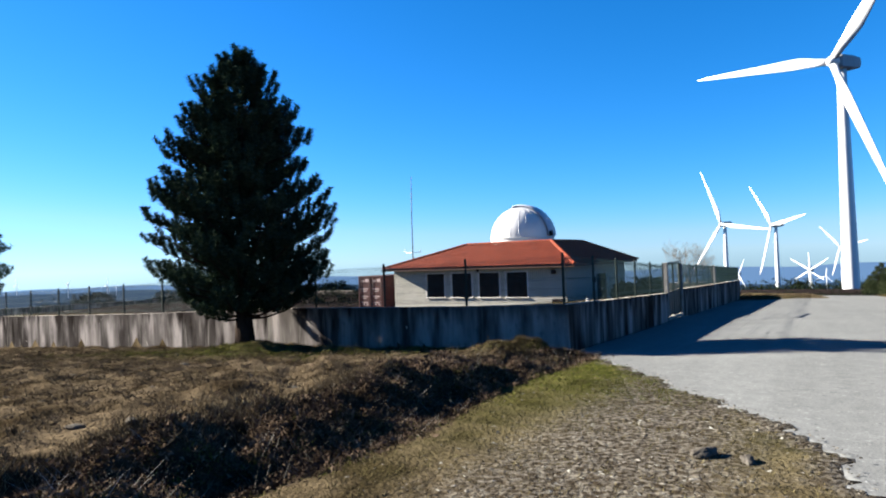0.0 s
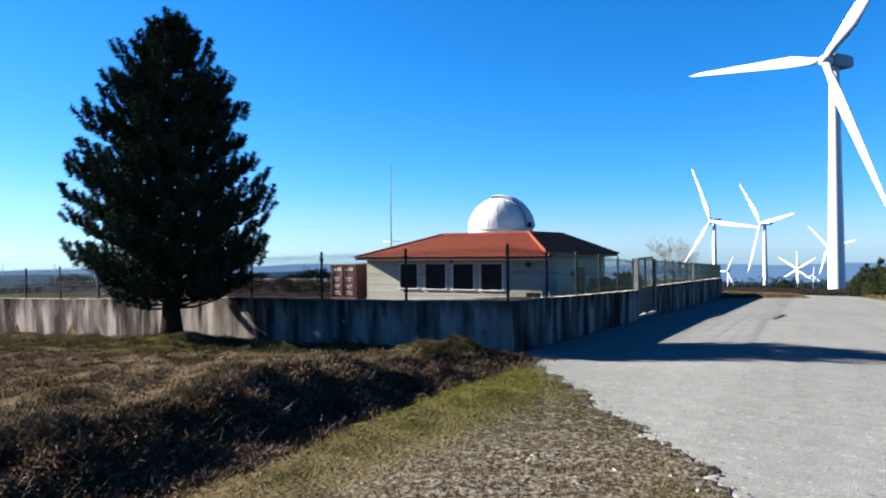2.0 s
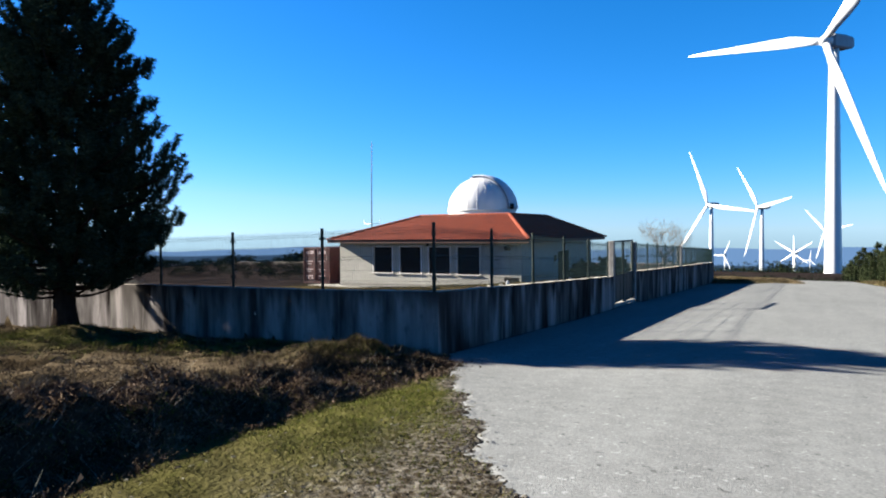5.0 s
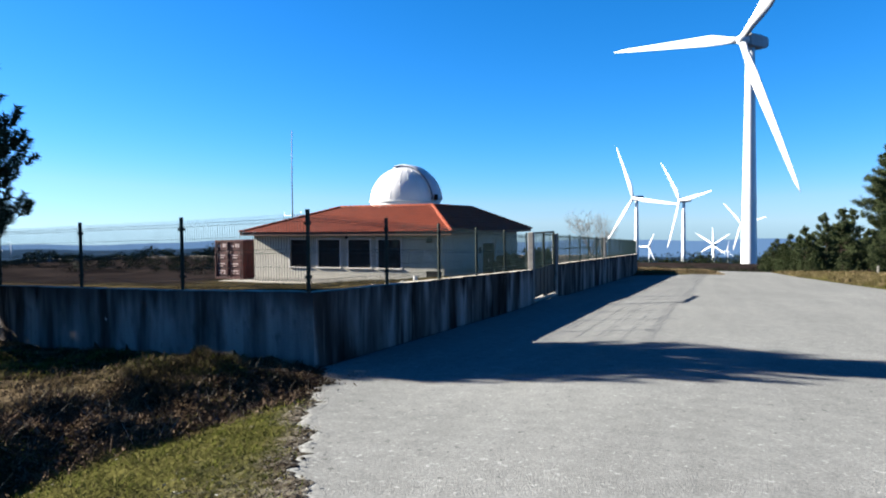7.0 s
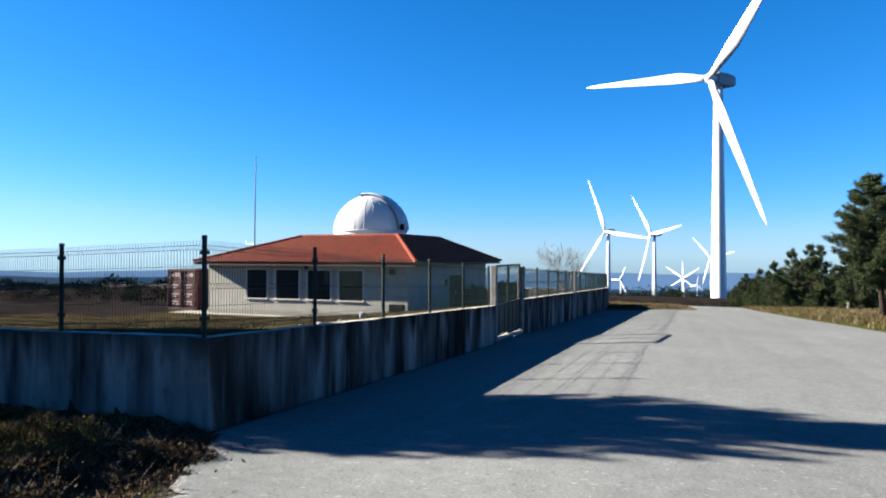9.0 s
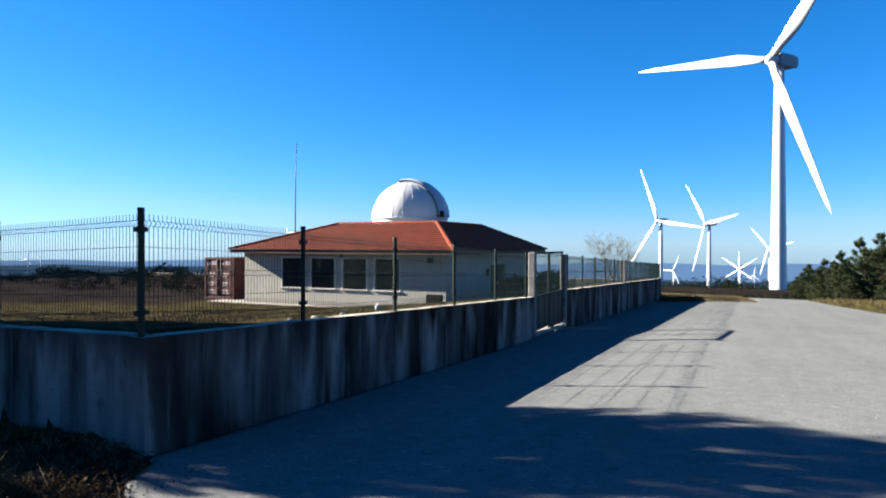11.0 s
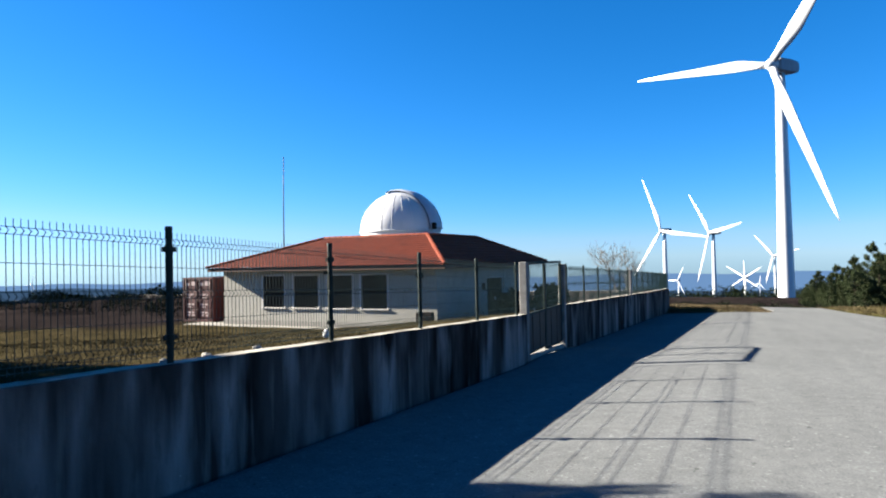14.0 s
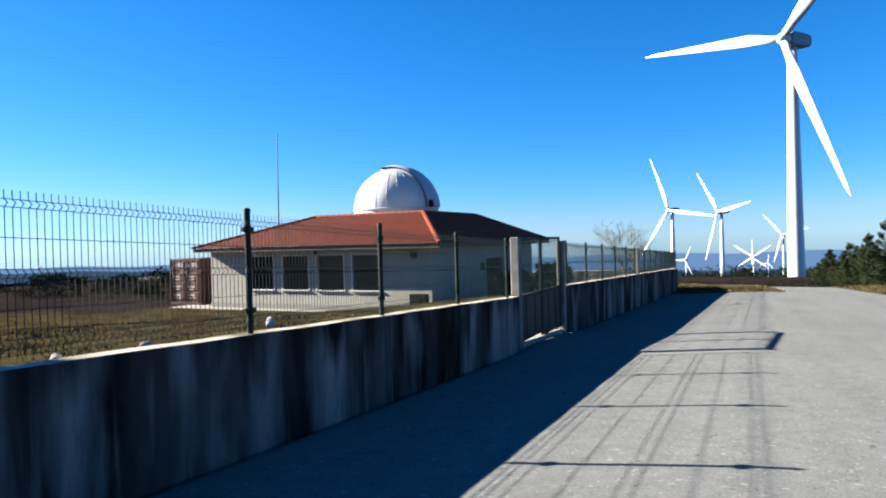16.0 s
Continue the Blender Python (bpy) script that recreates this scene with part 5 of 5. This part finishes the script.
# darker growth in place of straw, to deepen the pine's shade
blades("damp_turf", tufted(scatter(2600, -8, -0.8, -3.2, 1, lambda x, y: outside(x, y) * damp(x, y) * (clods(x, y, 1.3, 6) > -0.1), 101), 12, 0.06, 102), 0.06, 0.009, M_TURF, 103, 0.9, label="dull green turf in the hollow below the wall", category="grass")
blades("damp_heath", tufted(scatter(900, -8, -0.8, -3.2, 1, lambda x, y: outside(x, y) * damp(x, y), 104), 12, 0.08, 105), 0.08, 0.010, M_HEATH, 106, 1.0, label="dark dead growth in the hollow below the wall", category="heath")
near_tree = lambda x, y: outside(x, y) * np.exp(-(((x + 9) / 4.5) ** 2 + ((y + 1.6) / 1.4) ** 2))
blades("green_turf", tufted(scatter(5200, -16, -2, -5, 2, near_tree, 17), 12, 0.06, 18), 0.08, 0.009, M_TURF, 19, 0.9, label="green turf round the foot of the pine", category="grass")
lawn = lambda x, y: (x < -0.3) * (y > front_y(x) + 0.3) * (1 - 0.9 * smooth(21, 25, y) * smooth(-23, -27, x))
blades("yard_grass", tufted(scatter(7000, -34, -0.3, 0, 26, lawn, 20), 12, 0.09, 21), 0.06, 0.014, M_YARD, 22, 0.8, label="thin yellowing grass in the yard", category="grass")
across = lambda x, y: (x > right_edge(y) + 0.2)
blades("roadside_heath", tufted(scatter(5000, 9, 34, 18, 120, across, 23), 18, 0.3, 24), 0.22, 0.03, M_OLIVE, 25, 0.8, label="olive heath and grass along the far roadside", category="grass")
blades("roadside_dry_grass", tufted(scatter(2200, 9, 34, 18, 120, across, 43), 16, 0.25, 44), 0.26, 0.03, M_DRY, 45, 0.7, label="dry straw grass along the far roadside", category="grass")
end_patch = lambda x, y: (x < left_edge(y) - 0.2) * ((x > -0.1) | (y > 52))
blades("roadside_grass", tufted(scatter(3200, -4, 7, 47, 68, end_patch, 26), 16, 0.2, 27), 0.16, 0.025, M_DRY, 28, 0.6, label="dry grass at the end of the wall", category="grass")


def litter(name, points, size, lift, flat, seed, mat, label):
    """Loose leaves, clods and chips lying every way on the ground."""
    rng = np.random.default_rng(seed)
    n = len(points)
    p = points + np.stack([np.zeros(n), np.zeros(n), rng.uniform(0, lift, n)], 1)
    q = rng.normal(size=(n, 2, 3)).clip(-1.8, 1.8) * size * rng.lognormal(0, 0.4, (n, 1, 1))
    q[..., 2] = q[..., 2] * flat + 0.004
    v = np.stack([p, p + q[:, 0], p + q[:, 1]], 1).reshape(-1, 3)
    return tagged(raw(name, v, np.arange(3 * n).reshape(-1, 3), mat), label, "litter", kind="stuff")


litter("bank_litter", tufted(scatter(3600, -1.3, 1.3, -13.5, 0.2, bank, 70), 46, 0.12, 71), 0.012, 0.07, 0.9, 72, M_HEATH, "dark tangled dead leaves and twigs on the earth bank")
litter("field_litter", tufted(scatter(5200, -20, -0.3, -13.5, 3, field, 73), 20, 0.12, 74), 0.011, 0.04, 0.7, 75, M_HEATH, "brown dead leaves and clods over the field")
litter("field_straw", tufted(scatter(2600, -16, -0.3, -13.5, 2, field, 76), 20, 0.12, 77), 0.012, 0.04, 0.5, 78, M_DRY, "pale straw lying over the field")
verge_chips = lambda x, y: (x < left_edge(y) - 0.02) * (bend(x, y) > 0.9) * np.clip(np.exp(-(((x - 3.2) / 1.25) ** 4)) * smooth(-3.2, -5.0, y) + 0.12, 0, 1)
litter("verge_chips", scatter(22000, 0.8, 5.2, -14, -0.6, verge_chips, 79), 0.012, 0.012, 0.25, 80, M_FLAKE, "pale chips and dry leaves over the gravel verge")


def stones(name, points, size, seed, mat, label):
    rng = np.random.default_rng(seed)
    bm = bmesh.new()
    bmesh.ops.create_icosphere(bm, subdivisions=1, radius=1)
    bv = np.array([tuple(v.co) for v in bm.verts])
    bf = np.array([[v.index for v in f.verts] for f in bm.faces])
    bm.free()
    # an octahedral pebble is enough at this size
    n = len(points)
    s = size * rng.lognormal(0, 0.4, n).clip(0.4, 2.0)
    a = rng.uniform(0, 6.28, n)
    k = bv[None] * (1 + rng.uniform(-0.25, 0.25, (n, len(bv), 1))) * np.stack([s, s * rng.uniform(0.5, 0.9, n), s * rng.uniform(0.25, 0.5, n)], 1)[:, None]
    x, y = k[..., 0] * np.cos(a)[:, None] - k[..., 1] * np.sin(a)[:, None], k[..., 0] * np.sin(a)[:, None] + k[..., 1] * np.cos(a)[:, None]
    v = np.stack([x, y, k[..., 2]], -1) + points[:, None]
    f = bf[None] + (np.arange(n) * len(bv))[:, None, None]
    return tagged(raw(name, v.reshape(-1, 3), f.reshape(-1, 3), mat), label, "gravel", kind="stuff")


gravel = lambda x, y: (x < left_edge(y) + 0.15) * (bend(x, y) > 0.9) * np.clip(np.exp(-(((x - np.interp(y, [-14, -8, -6, -4.6, -3.6], [3.2, 3.2, 3.3, 3.2, 2.4])) / 1.1) ** 4)) * smooth(-3.4, -5.0, y) + 0.05, 0, 1)
stones("gravel", scatter(16000, 0.8, 5.4, -14, -0.5, gravel, 30), 0.02, 31, M_STONE, "loose grey and pale gravel on the verge")
crumb = lambda x, y: np.exp(-(((x - left_edge(y) - 0.06) / 0.14) ** 2))
stones("road_crumbs", scatter(15000, 0.8, 5.4, -14, -1.0, crumb, 32) + np.array([0, 0, 0.05]), 0.009, 33, M_STONE, "pale crumbs of broken concrete along the road edge")
stones("rubble", np.concatenate([scatter(160, -14, 0.6, -12, -0.5, lambda x, y: outside(x, y) * 0.8, 34), scatter(10, -0.8, -0.26, 0.5, 9, lambda x, y: x < 5, 35)]), 0.055, 36, M_STONE, "scattered pale rubble in the field and behind the wall")


stones("wall_rubble", np.concatenate([scatter(60, -0.75, -0.3, 0.6, 4.2, lambda x, y: x < 5, 37), scatter(40, -0.6, -0.28, 4.2, 9, lambda x, y: x < 5, 38)]) + np.array([0, 0, 0.03]), 0.026, 39, M_FLAKE, "pale broken plaster rubble behind the wall top")


def rock(label, at, size, seed, mat=M_ROCK):
    bm = bmesh.new()
    bmesh.ops.create_icosphere(bm, subdivisions=3, radius=1)
    for v in bm.verts:
        p = v.co.copy()
        k = 1 + 0.35 * noise.noise(p * 1.1 + Vector((seed, 0, 0))) + 0.12 * noise.noise(p * 3.1 + Vector((0, seed, 0)))
        v.co = Vector((p.x * size[0], p.y * size[1], p.z * size[2])) * k
    o = part("stone", bm, mat)
    o.matrix_basis = pose(*at, 0, 0, seed * 50)
    return tagged(o, label, "stone")


rock("grey flat stone lying on the gravel verge", on_ground(3.85, -8.62, 0.03), (0.13, 0.07, 0.05), 1)
rock("smaller grey stone lying on the gravel verge", on_ground(4.18, -8.68, 0.02), (0.10, 0.05, 0.04), 2)
rock("pale stone half buried in the earth bank", on_ground(-0.9, -10.4, 0.05), (0.07, 0.055, 0.04), 3)
rock("pale flat stone on the field edge", on_ground(-1.9, -10.3, 0.06), (0.10, 0.07, 0.03), 4)
for _k, (_x, _y) in enumerate(((-0.55, 2.9), (-0.5, 3.4), (-0.6, 4.3), (-0.45, 2.2))):
    rock("pale stone lying behind the wall top", on_ground(_x, _y, 0.04), (0.055, 0.04, 0.04), 10 + _k, M_SLAB)
rock("small white plastic bag on the yard grass", on_ground(-1.6, 7.2, 0.06), (0.055, 0.05, 0.075), 7, M_PLASTIC)

# short white marker beside the far road edge
_m = thing("marker_post", on_ground(19.76, 61.4), "short pale marker post in the roadside heath", "post")
bm = bmesh.new()
box(bm, -0.09, 0.09, -0.05, 0.05, -0.2, 0.75)
bevelled(bm, 0.02)
part("shaft", bm, M_PILLAR, _m)


def far_wood(name, n, place, size, seed, mat, label):
    """Woods too far off to count."""
    rng = np.random.default_rng(seed)
    P = []
    for x, y in place(rng, n):
        h = size * rng.uniform(0.5, 1.3)
        k = 120
        d = rng.normal(size=(k, 3)).clip(-1.7, 1.7) * np.array([h * 0.4, h * 0.4, h * 0.26]) + np.array([x, y, float(ground_z(x, y)) + h * 0.45])
        q = rng.normal(size=(k, 2, 3)).clip(-1.6, 1.6) * h * 0.085
        P.append(np.stack([d, d + q[:, 0], d + q[:, 1]], 1).reshape(-1, 3))
    v = np.concatenate(P)
    return tagged(raw(name, v, np.arange(len(v)).reshape(-1, 3), mat), label, "woods", kind="stuff")


far_wood("far_woods", 260, lambda r, n: [(r.uniform(-40, 40), r.uniform(205, 420)) for _ in range(n)], 4.0, 51, M_BUSH, "dark scrub and trees on the slope below")
far_wood("scrub_belt", 900, lambda r, n: [(r.uniform(-220, -24), r.uniform(60, 190)) for _ in range(n)], 1.7, 52, M_BUSH, "dark scrub belt behind the yard")
far_wood("far_woods_left", 300, lambda r, n: [(-r.uniform(120, 700), r.uniform(60, 500)) for _ in range(n)], 6.0, 53, M_BUSH, "dark distant woods beyond the yard")
far_wood("yard_scrub", 260, lambda r, n: [(r.uniform(-61, -29), r.uniform(31, 56)) for _ in range(n)], 0.7, 54, M_BUSH, "low dark scrub at the back of the yard")
far_wood("end_scrub", 240, lambda r, n: [(r.uniform(-16, 12.5), r.uniform(76, 106)) for _ in range(n)], 1.0, 55, M_BUSH, "low dark scrub where the road drops away")
